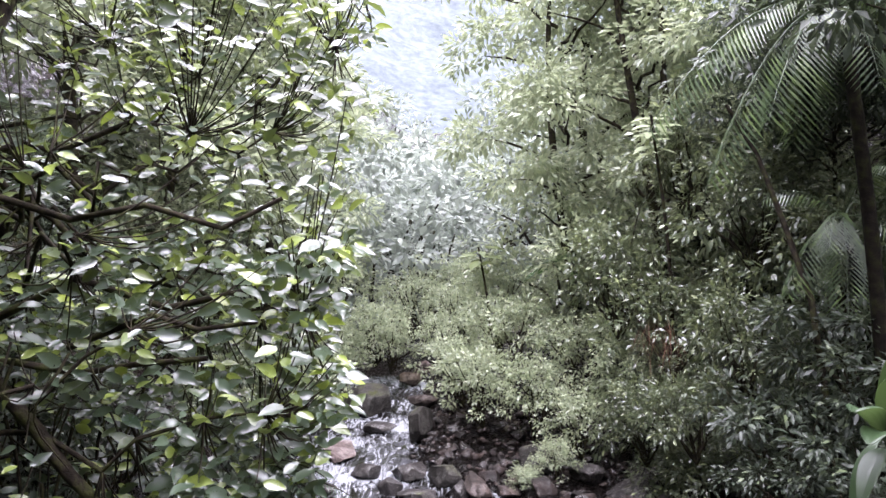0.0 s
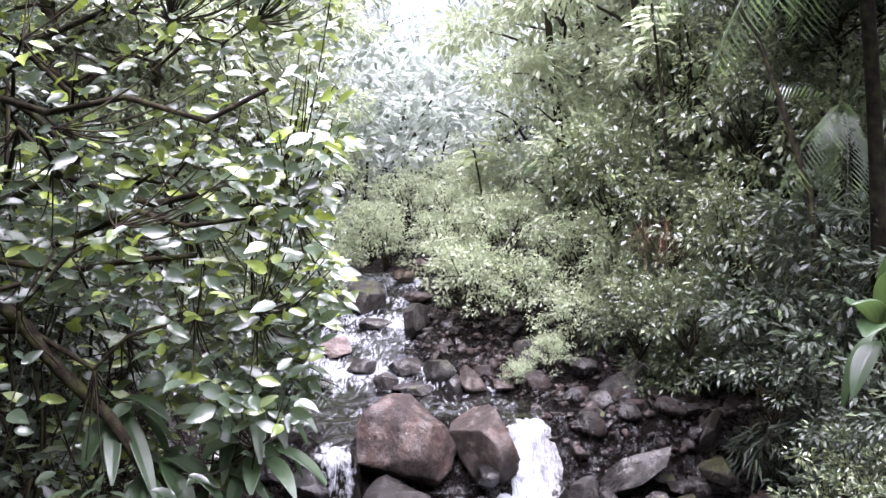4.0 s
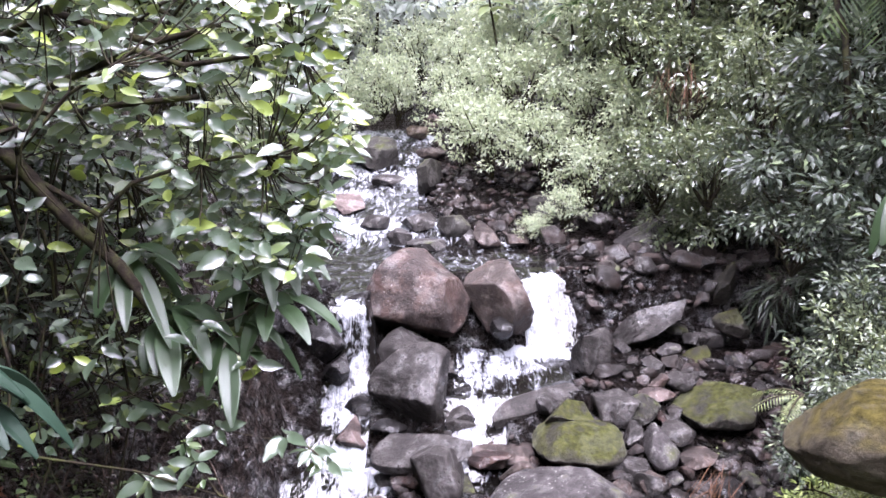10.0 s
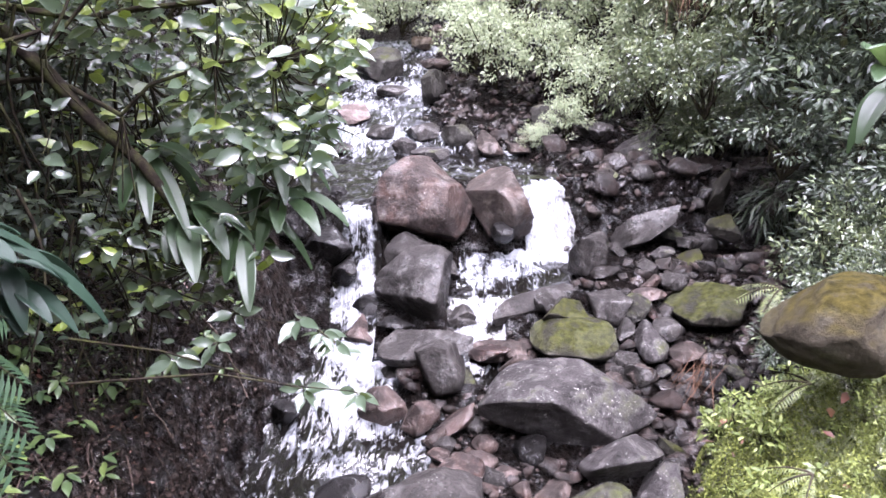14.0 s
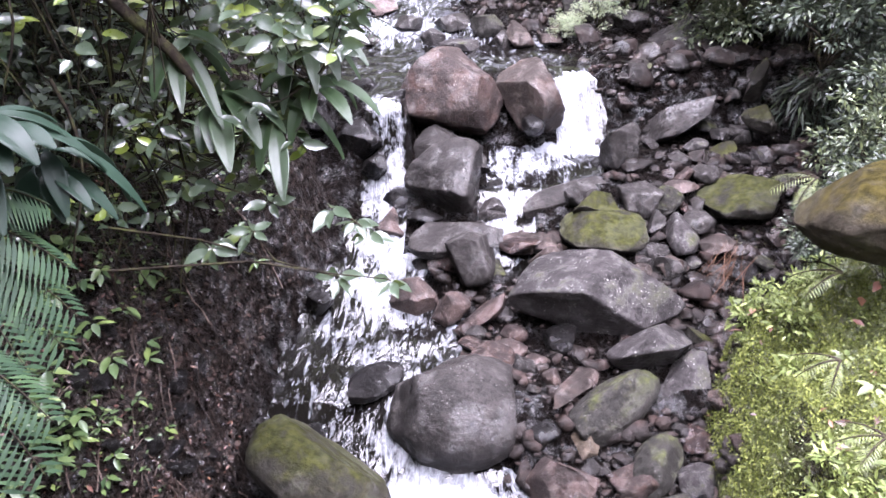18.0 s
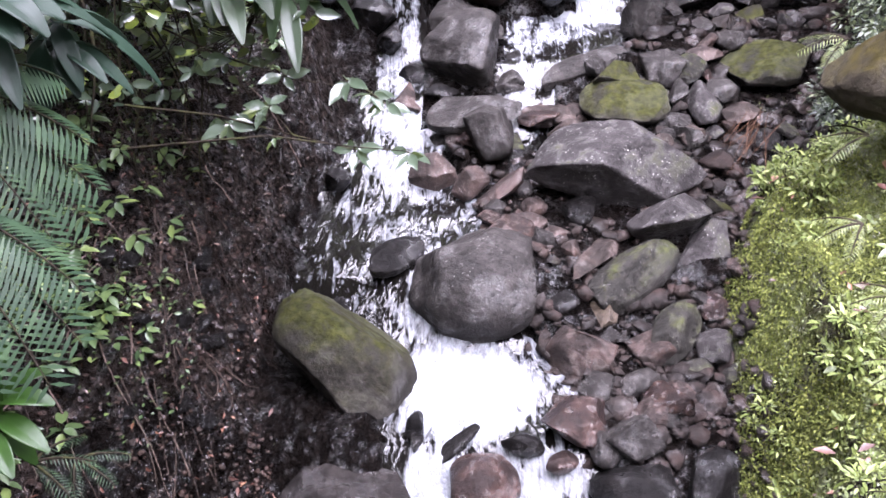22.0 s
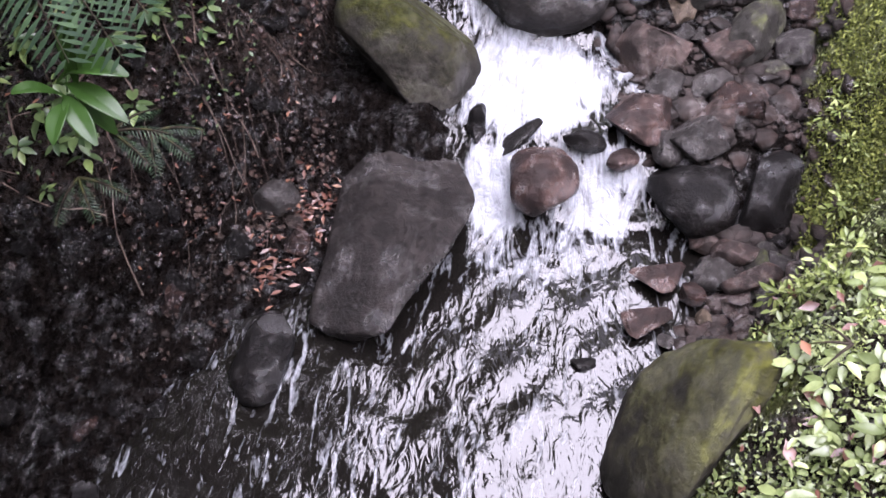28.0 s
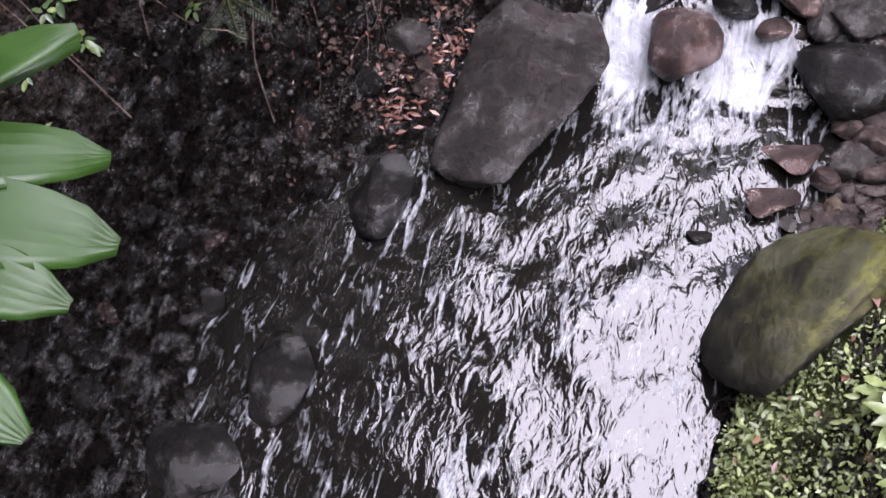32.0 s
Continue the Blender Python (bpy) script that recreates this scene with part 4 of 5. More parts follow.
def bush(kind, x, y, z, r, turn, squash=1.0):
    m = pose(x, y, z, 0, 0, turn) @ Matrix.Diagonal((r, r, r * squash, 1))
    ob = PROTO[kind]
    if kind in used:
        return copy_thing(ob, m @ Matrix.Scale(1 / ob.scale[0], 4) if kind == "t" else m)
    used.add(kind)
    ob.matrix_basis = m
    return ob


def make_tree(label, height, spread, n, leaf, material, seed, low=.15):
    """A tall slender forest tree: trunk, limbs and a ragged crown of clumped leaves."""
    rs = np.random.RandomState(seed)
    top = tagged(new("tree"), label, "tree", group="forest trees")
    zs = np.linspace(0, height, 12)
    trunk = np.stack([.25 * np.sin(zs * .5 + seed), .2 * np.cos(zs * .4 + seed), zs], -1)
    v, t = tube_arrays(trunk, .085 * np.linspace(1, .25, 12), 8)
    tri_object("trunk", v, t, BARK, top)
    tips, leaves = [], []
    k = 26
    for i in range(k):
        h = height * (low + (1 - low) * i / (k - 1))
        a = i * 2.4 + rs.uniform(-.5, .5)
        reach = spread * rs.uniform(.35, 1.0) * (1 - .45 * (h / height) ** 3)
        tip = np.array([reach * math.cos(a), reach * math.sin(a), h + rs.uniform(-.3, .4)])
        tips.append((np.array([0, 0, max(h - .5, .1)]), tip))
        c, (v, t) = bush_leaves(rs, n // k, (rs.uniform(.5, .95), rs.uniform(.5, .95), rs.uniform(.35, .6)), leaf, .45, PLAIN_LEAF, .4)
        leaves.append((v + tip, t))
    v, t = join(leaves)
    tri_object("crown", v, t, material, top)
    for a, b in tips:
        tri_object("limb", *stems(rs, [b], a, .035, .1), BARK, top)
    return top


TREE_A = make_tree("slender rainforest tree with a ragged green crown", 9, 1.6, 12000, .14, LEAF_FOREST, 21)
TREE_B = make_tree("leaning rainforest tree hung with small leaves", 8, 1.8, 12000, .13, LEAF_PALE, 22, .1)
# stands only out of view, added for the shade of its crown
TREE_C = make_tree("tall canopy tree added out of view to shade the gorge", 9, 3.0, 14000, .16, LEAF_DARK, 23, .62)
TREES = {"a": TREE_A, "b": TREE_B, "c": TREE_C}


def tree(kind, x, y, s, turn, lean=0):
    z = float(ground_z(x, y)) - .15
    m = pose(x, y, z, 0, lean, 0) @ pose(0, 0, 0, 0, 0, turn) @ Matrix.Scale(s, 4)
    ob = TREES[kind]
    if kind in used:
        return copy_thing(ob, m)
    used.add(kind)
    ob.matrix_basis = m
    return ob


rng = np.random.RandomState(77)
# right gorge side: tall trees behind, shrubs in front
for x, y, s in ((2.2, 13.5, 1.0), (3.2, 12.2, .95), (2.9, 15.5, 1.2), (4.3, 11, 1.0), (5.2, 9.6, .9), (5.6, 12.5, 1.1), (6.6, 10.5, 1.0), (4.4, 14.5, 1.2), (7.5, 13, 1.2), (4.2, 18, 1.3), (6.8, 7.6, .9)):
    tree("ab"[rng.randint(2)], x, y, s, rng.uniform(0, 360), rng.uniform(-7, 2))
# left gorge side
for x, y, s in ((-2.9, 13, .9), (-3.6, 11.2, .9), (-3.3, 15.5, 1.1), (-4.4, 9.8, 1.0), (-4.6, 13.5, 1.1), (-5.4, 8, 1.0), (-5.2, 16.5, 1.2), (-6.2, 11, 1.1), (-4.2, 19, 1.3)):
    tree("ab"[rng.randint(2)], x, y, s, rng.uniform(0, 360), rng.uniform(0, 6))


def cover(kind, count, x0, x1, y0, y1, r0, r1, lift=.35):
    for _ in range(count):
        x, y, r = rng.uniform(x0, x1), rng.uniform(y0, y1), rng.uniform(r0, r1)
        z = float(ground_z(x, y)) + lift * r
        if y > 15 and -.075 < x / y < .1 and (z + r - 4.4) / y > (.16 if x / y < .04 else .22):
            continue
        bush(kind, x, y, z, r, rng.uniform(0, 360), rng.uniform(.75, 1.1))


cover("f", 26, 2.6, 6.5, 8.2, 13, .6, 1.1)
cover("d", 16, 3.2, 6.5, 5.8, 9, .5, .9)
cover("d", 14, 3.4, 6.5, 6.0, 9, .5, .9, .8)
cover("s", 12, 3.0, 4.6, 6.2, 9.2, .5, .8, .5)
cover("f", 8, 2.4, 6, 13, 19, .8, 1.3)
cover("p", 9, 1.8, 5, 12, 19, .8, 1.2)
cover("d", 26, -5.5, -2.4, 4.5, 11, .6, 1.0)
cover("f", 14, -6, -2.5, 9, 17, .7, 1.2)
cover("p", 16, -5, -2.2, 10, 18, .7, 1.1)
cover("f", 14, -9, -4.5, 2, 10, .9, 1.4)
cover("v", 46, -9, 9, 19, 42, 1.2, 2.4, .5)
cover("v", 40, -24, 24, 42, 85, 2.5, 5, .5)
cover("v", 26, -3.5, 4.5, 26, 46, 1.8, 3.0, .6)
cover("f", 20, -11, -5, -6, 3, 1.0, 1.6)
cover("f", 20, 4.5, 11, -6, 5, 1.0, 1.6)
cover("f", 14, -4, 4, -16, -9, 1.4, 2.2)
# pale thicket over the upper stream
for x, y, z, r in ((.55, 11.6, 3.0, .75), (1.2, 11.2, 2.9, .7), (.3, 12.6, 3.1, .7), (1.0, 12.4, 3.6, .9), (1.9, 11.4, 3.4, .85), (1.7, 10.4, 2.7, .6), (2.4, 10.6, 3.2, .8), (.1, 13.8, 3.4, .7), (.9, 14, 4, 1.0), (-1.2, 15, 3.5, .8), (-1.9, 13.6, 3.4, .8), (-2.2, 12, 3.2, .7), (-.6, 16.5, 3.9, .9), (.2, 17.5, 4.2, 1.0), (-2.0, 17, 4.5, 1.1), (1.3, 9.9, 2.35, .35), (.95, 9.7, 2.15, .25)):
    bush("p", x, y, z, r, rng.uniform(0, 360))


# ---- the broad-leaved shrub that hangs from the left bank ----
def leaf_mesh(name, material, length, width, shape=FINE_LEAF):
    v, t = leaf_arrays(shape, np.zeros((1, 3)), np.array([[0, 1.0, 0]]), np.array([[0, 0, 1.0]]), np.array([length]), np.array([width]))
    ob = tri_object(name, v, t, material)
    me = ob.data
    bpy.data.objects.remove(ob)
    return me


def aim(pos, along, up):
    y = Vector(along).normalized()
    x = y.cross(Vector(up)).normalized()
    z = x.cross(y)
    m = Matrix((x, y, z)).transposed().to_4x4()
    m.translation = Vector(pos)
    return m


def broad_shrub(label, base, region, tips, limbs, leaf, seed, singles):
    """Crooked limbs from a base to rosettes of broad leaves inside a box-like region."""
    rs = np.random.RandomState(seed)
    top = tagged(new("broad_leaved_shrub"), label, "shrub")
    bases = [np.array(b) for b in base]
    pts = np.array([region(rs) for _ in range(tips)])
    ends = pts[rs.choice(tips, limbs, False)]
    curves = []
    for e in ends:
        s = np.linspace(0, 1, 10)[:, None]
        base = min(bases, key=lambda b: np.linalg.norm(b - e))
        p = base * (1 - s) + e * s + np.array([0, 0, -.25]) * np.sin(math.pi * s) + .1 * rs.normal(size=(10, 3)) * np.sin(math.pi * s)
        curves.append(p)
        v, t = tube_arrays(p, .024 * np.linspace(1, .3, 10), 6)
        tri_object("limb", v, t, BARK, top)
    joints = np.concatenate(curves)
    twigs, fine = [], []
    meshes = [leaf_mesh("leaf", LEAF_BROAD, leaf * f, leaf * f * w) for f, w in ((.75, .58), (.98, .52), (1.2, .56), (.6, .46))]
    n = 0
    for p in pts:
        j = joints[np.argmin(np.linalg.norm(joints - p, axis=1))]
        s = np.linspace(0, 1, 5)[:, None]
        twigs.append(tube_arrays(j * (1 - s) + p * s + np.array([0, 0, -.06]) * np.sin(math.pi * s), .0055 * np.linspace(1, .5, 5), 4))
        k = rs.randint(4, 8)
        a0 = rs.uniform(0, 6.28)
        for i in range(k):
            a = a0 + i * 2.5
            steep = .05 - .5 * rs.uniform() if i < k - 2 else .55
            along = np.array([math.cos(a), math.sin(a), steep])
            up = np.array([.15, -.75, .75]) + .35 * rs.normal(size=3)
            at = p - np.array([0, 0, .03 * i]) + .03 * along
            if n < singles and p[1] < 5.0:
                ob = new("leaf", meshes[rs.randint(3) if i < k - 2 else 3])
                ob.parent = top
                ob.matrix_basis = aim(at, along, up)
                n += 1
            else:
                size = leaf * rs.uniform(.55, 1.15, 1)
                fine.append(leaf_arrays(FINE_LEAF, at[None], along[None], up[None], size, size * rs.uniform(.44, .54)))
    v, t = join(twigs)
    tagged(tri_object("brushwood", v, t, BARK, top), kind="stuff")
    v, t = join(fine)
    tagged(tri_object("foliage", v, t, LEAF_BROAD, top), kind="stuff")
    return top


def hanging(rs):
    """Rosettes between the bank and the stream, higher ones further back."""
    z = rs.uniform(2.3, 6.6)
    if z > 4.7 and rs.uniform() < .5:
        z = rs.uniform(2.6, 4.7)
    y = 3.9 + 1.6 * rs.uniform() + .25 * max(z - 4, 0)
    edge = np.interp(z, [2.3, 2.85, 3.5, 3.9, 4.15, 4.7, 5.15, 5.95, 6.6], [-1.55, -1.1, -.68, -.48, -.62, -.46, -.56, -.36, -.36]) * y / 4.5
    back = rs.uniform(0, 1) ** 1.3 * (2.9 if z > 3 else 1.6)
    if (z < 4.1 and back > .8 and rs.uniform() < .6) or (z < 3.3 and rs.uniform() < .6):
        return hanging(rs)
    return np.array([edge - back, y, z])


broad_shrub("sprawling broad-leaved shrub hanging from the steep bank", ((-3.1, 4.9, 3.1), (-2.5, 5.7, 2.6), (-3.3, 4.2, 3.9), (-2.9, 5.2, 5.2)), hanging, 980, 22, .122, 5, 300)

for x, y, z, r, k in ((2.9, 7.3, 3.2, .7, "d"), (3.3, 6.6, 3.0, .7, "d"), (2.75, 6.9, 2.75, .5, "d"), (3.6, 7.4, 3.9, .8, "d"), (2.5, 8.4, 3.1, .6, "f"), (3.4, 5.9, 2.7, .6, "d"), (3.0, 6.2, 2.45, .42, "d"), (2.9, 8.1, 3.8, .7, "f"), (3.7, 6.5, 3.6, .7, "d"), (2.2, 9.2, 2.9, .6, "f"), (3.9, 8.3, 4.6, .9, "f"), (2.6, 9.6, 3.9, .8, "f"), (3.4, 9.2, 5.2, .9, "f"), (2.2, 10.6, 4.4, .9, "f"), (3.1, 10.4, 5.8, 1.0, "f")):
    bush(k, x, y, z, r, rng.uniform(0, 360))

for x, y, z, r in ((-1.95, 11.4, 2.9, .5), (-2.4, 10.5, 2.9, .6), (-1.8, 12.6, 3.0, .55), (-.9, 14.5, 3.3, .6), (-1.6, 13.9, 3.2, .6), (-2.6, 9.6, 2.9, .6), (.3, 15.5, 3.8, .8)):
    bush("p", x, y, z, r, rng.uniform(0, 360))


LEAF_WEED = leaf_mat("weed_leaf", (0.065, 0.09, 0.022), (0.15, 0.19, 0.05), (0.3, 0.35, 0.12), 0.4, 0.6, 0.3, 0.4)
TUFT = make_bush("low tuft of pale green weeds on the mossy bank", 80, (1, 1, .7), .32, .4, LEAF_WEED, 8, FINE_LEAF, .1, "weed", 9, "weed_tuft")
PROTO["t"] = TUFT
for i in range(120):
    y = rng.uniform(1.6, 5.6) if i % 3 else rng.uniform(-.3, 2.2)
    x = float(right_foot(y)) + rng.uniform(.08, 1.4)
    r = rng.uniform(.06, .15) if y > 2 else rng.uniform(.03, .065)
    bush("t", x, y, float(ground_z(x, y)) + .75 * r, r, rng.uniform(0, 360))


# ---- leafy branches that reach out over the water ----
def leafy_branch(label, points, clusters, leaf, seed):
    rs = np.random.RandomState(seed)
    top = tagged(new("leafy_branch"), label, "branch", group="branches over the stream")
    pts = np.array(points, float)
    tri_object("stem", *tube_arrays(pts, np.linspace(.007, .0025, len(pts)), 6), BARK, top)
    for c in clusters:
        c = np.array(c, float)
        j = pts[np.argmin(np.linalg.norm(pts - c, axis=1))]
        u = np.linspace(0, 1, 4)[:, None]
        tri_object("twig", *tube_arrays(j * (1 - u) + c * u, np.linspace(.005, .003, 4), 5), BARK, top)
        a0 = rs.uniform(0, 6.28)
        for i in range(rs.randint(6, 9)):
            a = a0 + 2.4 * i
            along = np.array([math.cos(a), math.sin(a), rs.uniform(-.7, .2)])
            ln = np.array([leaf * rs.uniform(.7, 1.25)])
            tri_object("leaf", *leaf_arrays(FINE_LEAF, (c + .015 * along)[None], along[None], np.array([[.1, -.6, .8]]) + .3 * rs.normal(size=(1, 3)), ln, ln * .5), LEAF_BROAD, top)
    return top


leafy_branch("thin branch with a leaf rosette hanging over the falls", ((-2.0, 4.3, 2.75), (-1.5, 4.15, 2.55), (-1.1, 4.05, 2.45), (-.72, 4.0, 2.4)), ((-.7, 4.0, 2.38), (-.82, 4.0, 2.46), (-1.15, 4.0, 2.5), (-.62, 3.95, 2.34)), .12, 3)
leafy_branch("thin leafy branch reaching out from the muddy bank", ((-2.0, 3.9, 2.4), (-1.5, 3.85, 2.35), (-1.1, 3.8, 2.25), (-.8, 3.8, 2.16)), ((-.78, 3.8, 2.16), (-1.2, 3.8, 2.42), (-1.45, 3.85, 2.3)), .12, 4)
leafy_branch("drooping twig with a few pale leaves over the water", ((-1.9, 3.6, 2.3), (-1.2, 3.7, 2.3), (-.8, 3.75, 2.2), (-.52, 3.8, 2.14)), ((-.5, 3.8, 2.13),), .11, 6)

# ---- ferns, palms and large-leaved plants ----
def frond_arrays(points, blade, pairs, width, double=False, droop=.3, taper=True, start=.08):
    """Leaflets in pairs along a curved rib; double: each leaflet is itself feathered."""
    pts = np.asarray(points, float)
    s = np.linspace(0, 1, len(pts))
    out_p, out_a, out_u, out_l = [], [], [], []
    tang = unit(np.gradient(pts, axis=0))
    for i in range(pairs):
        u = start + (1 - start) * (i + .5) / pairs
        p = np.array([np.interp(u, s, pts[:, k]) for k in range(3)])
        d = unit(np.array([np.interp(u, s, tang[:, k]) for k in range(3)]))
        side = unit(np.cross(d, np.array([0, 0, 1.0])))
        up = np.cross(side, d)
        ln = blade * (math.sin(math.pi * min(.12 + .88 * (1 - u) ** .8, .9)) if taper else 1 - .6 * u)
        for sg in (-1, 1):
            a = unit(side * sg + d * .45 - np.array([0, 0, droop]))
            if not double:
                out_p.append(p), out_a.append(a), out_u.append(up), out_l.append(ln)
            else:
                m = 14
                for j in range(m):
                    q = p + a * ln * (j + .4) / m
                    w = unit(np.cross(a, up))
                    for s2 in (-1, 1):
                        out_p.append(q), out_a.append(unit(w * s2 + a * .5)), out_u.append(up), out_l.append(ln * .1 * (1 - .6 * j / m))
    L = np.array(out_l)
    wd = L * .78 if double else np.full(len(L), width)
    leaves = leaf_arrays(BLADE_LEAF, np.array(out_p), np.array(out_a), np.array(out_u), L, wd)
    rib = tube_arrays(pts, np.linspace(.008, .002, len(pts)) * (1 if blade < .4 else 1.6), 5)
    return leaves, rib


def arc(base, tip, sag, n=12):
    s = np.linspace(0, 1, n)[:, None]
    return np.array(base) * (1 - s) + np.array(tip) * s + np.array([0, 0, sag]) * np.sin(math.pi * s) ** .8


def fern(label, base, tips, blade, pairs, double, sag=.15, material=FERN):
    top = tagged(new("fern"), label, "fern")
    for tip in tips:
        leaves, rib = frond_arrays(arc(base, tip, sag), blade, pairs, blade * .085, double, .2)
        f = tri_object("frond", *leaves, material, top)
        tri_object("rib", *rib, BARK, f)
    return top


PALM_BARK = bark_mat("dark_palm_bark", .4)


def palm(base, crown, tips):
    top = tagged(new("palm_tree"), "slender rainforest palm with arching feathered fronds", "palm")
    base, crown = np.array(base), np.array(crown)
    s = np.linspace(0, 1, 14)[:, None]
    trunk = base * (1 - s) + crown * s + np.array([.06, 0, 0]) * np.sin(3 * s)
    tri_object("trunk", *tube_arrays(trunk, np.linspace(.065, .05, 14), 9), PALM_BARK, top)
    for tip in tips:
        d = np.linalg.norm(np.array(tip) - crown)
        leaves, rib = frond_arrays(arc(crown, tip, .2 * d), min(.46, .36 * d), int(24 * d), .017, False, .6, True, .16)
        f = tri_object("frond", *leaves, PALM, top)
        tri_object("rib", *rib, PALM, f)
    return top


palm((3.57, 6.8, 2.6), (3.04, 6.4, 6.54), ((1.52, 6.2, 5.53), (2.29, 5.9, 5.57), (1.93, 6.1, 5.15), (2.32, 7.0, 6.35), (3.08, 5.9, 5.81), (2.9, 7.0, 5.57), (1.77, 6.6, 6.78), (2.22, 6.0, 6.82), (3.72, 6.6, 6.47), (3.26, 6.2, 7.02)))
palm((4.3, 8.6, 3.4), (3.65, 7.7, 5.0), ((3.0, 7.4, 4.3), (3.2, 7.0, 4.7), (3.4, 7.1, 4.15), (4.2, 7.2, 4.5), (3.0, 7.9, 5.2), (4.3, 8.0, 5.3), (3.7, 6.9, 5.4)))


def sapling(points, radius, label):
    top = tagged(new("sapling"), label, "tree")
    s = np.array(points, float)
    tri_object("trunk", *tube_arrays(s, np.linspace(radius, radius * .6, len(s)), 7), BARK, top)
    return top


sapling(((3.35, 7.2, 2.7), (3.19, 7.34, 4.27), (3.05, 7.6, 5.0), (2.93, 7.85, 5.6), (2.7, 8.0, 6.1)), .032, "bare thin dark sapling trunk leaning on the slope")
sapling(((3.4, 11.6, 5.0), (3.1, 11.8, 7.2), (3.05, 11.9, 9.5)), .06, "straight dark slender trunk among the foliage")
sapling(((-2.9, 4.2, 3.4), (-2.5, 4.6, 4.6), (-2.75, 4.9, 5.6), (-2.4, 5.2, 6.9)), .07, "crooked mossy dark trunk on the steep bank")


def strap_arrays(base, tip, width, sag, blunt=False, seg=13, fold=.18):
    """One long broad leaf, folded along its midrib and lightly pleated, from its stalk to its tip."""
    pts = arc(base, tip, sag, seg)
    tan = unit(np.gradient(pts, axis=0))
    side = unit(np.cross(tan, np.array([0, 0, 1.0])))
    up = np.cross(side, tan)
    s = np.linspace(0, 1, seg)
    if blunt:
        w = width * (np.clip(s / .5, .05, 1) ** .8) * np.sqrt(np.clip(1 - s ** 6, .02, 1)) / 2
    else:
        w = 1.25 * width * np.clip(np.sin(math.pi * np.clip((s - .22) / .8, 0, 1)) ** .7, .05, 1) / 2
    cols = np.linspace(-1, 1, 13)
    rows = []
    for k, c in enumerate(cols):
        pleat = (.06 if blunt else .045) * width * (1 if k % 2 else -1)
        rows.append(pts + side * (w * c)[:, None] + up * (w * fold * 2 * abs(c) + pleat - (.1 * width * c * c if blunt else 0))[:, None])
    v, m, t = np.concatenate(rows), len(cols), []
    for k in range(m - 1):
        for i in range(seg - 1):
            p, q = k * seg + i, (k + 1) * seg + i
            t += [(p, q, q + 1), (p, q + 1, p + 1)]
    return v, np.array(t)


def strap_plant(label, base, leaves, material, name="large_leaved_plant", blunt=False):
    top = tagged(new(name), label, "plant")
    for tip, width, sag in leaves:
        base = np.array(base) + rng.uniform(-.035, .035, 3)
        tri_object("leaf", *strap_arrays(base, tip, width, sag, blunt), material, top)
    return top


LEAF_SHINY = leaf_mat("shiny_large_leaf", (0.012, 0.024, 0.01), (0.026, 0.05, 0.019), (0.11, 0.17, 0.045), 0.36, 0.7, 0.25, 0.5)
LEAF_BRIGHT = leaf_mat("bright_large_leaf", (0.015, 0.042, 0.008), (0.027, 0.068, 0.011), (0.05, 0.11, 0.018), 0.3, 0.7, 0.35, 0.35)
LEAF_BLUE = leaf_mat("blue_green_leaf", (0.009, 0.022, 0.013), (0.015, 0.033, 0.02), (0.028, 0.048, 0.028), 0.4, 0.7, 0.2, 0.25)


def rosette(count, base, reach, lean, width, seed):
    """Tips of arching leaves round a base, more of them towards a lean direction."""
    rs = np.random.RandomState(seed)
    out = []
    for i in range(count):
        a = i * 2.4 + rs.uniform(-.3, .3)
        r = reach * rs.uniform(.65, 1.15)
        rise = rs.uniform(-1.0, .05)
        tip = (base[0] + lean[0] * r + .75 * r * math.cos(a), base[1] + lean[1] * r + .75 * r * math.sin(a), base[2] + r * rise)
        out.append((tip, width * rs.uniform(.75, 1.15), .3 * r * rs.uniform(.5, 1.1)))
    return out


for i, (x, y, z) in enumerate(((-.98, 4.3, 3.05), (-1.15, 4.25, 2.9), (-1.0, 4.5, 3.3), (-1.4, 4.2, 3.0), (-1.7, 4.3, 3.3))):
    strap_plant("shiny long-leaved plant drooping over the falls" if i < 4 else "shiny long-leaved plant among the shrub", (x, y, z), rosette(9, (x, y, z), .36, (.35, -.4), .085, 70 + i), LEAF_SHINY)
strap_plant("dark blue-green broad-leaved plant at the bank's edge", (-1.95, 2.9, 3.2), rosette(13, (-1.95, 2.9, 3.2), .4, (.4, .05), .1, 90), LEAF_BLUE)
strap_plant("dark blue-green broad-leaved plant at the bank's edge", (-1.9, 3.2, 3.0), rosette(12, (-1.9, 3.2, 3.0), .36, (.4, -.1), .09, 91), LEAF_BLUE)
strap_plant("bright green rosette plant on the muddy bank", (-1.86, 1.95, 2.1), (((-1.6, 1.96, 2.14), .075, .05), ((-1.61, 1.85, 2.02), .07, .05), ((-1.7, 1.75, 2.0), .065, .04), ((-1.66, 2.1, 2.17), .065, .04), ((-1.86, 2.2, 2.22), .065, .04), ((-1.98, 1.83, 2.16), .06, .04), ((-1.78, 2.02, 2.3), .055, .02), ((-1.82, 1.7, 2.05), .06, .04), ((-1.72, 1.9, 1.9), .06, .03)), LEAF_BRIGHT)
strap_plant("pleated glossy large-leaved plant leaning over the pool", (-1.75, .15, 3.0), (((-1.06, .3, 2.84), .2, .07), ((-1.16, .47, 2.85), .17, .08), ((-1.08, .16, 2.86), .17, .08), ((-1.04, -.08, 2.86), .17, .06), ((-1.3, .68, 2.93), .15, .05), ((-1.2, .62, 3.05), .12, .04), ((-1.5, -.35, 2.95), .18, .05)), LEAF_BRIGHT, blunt=True)
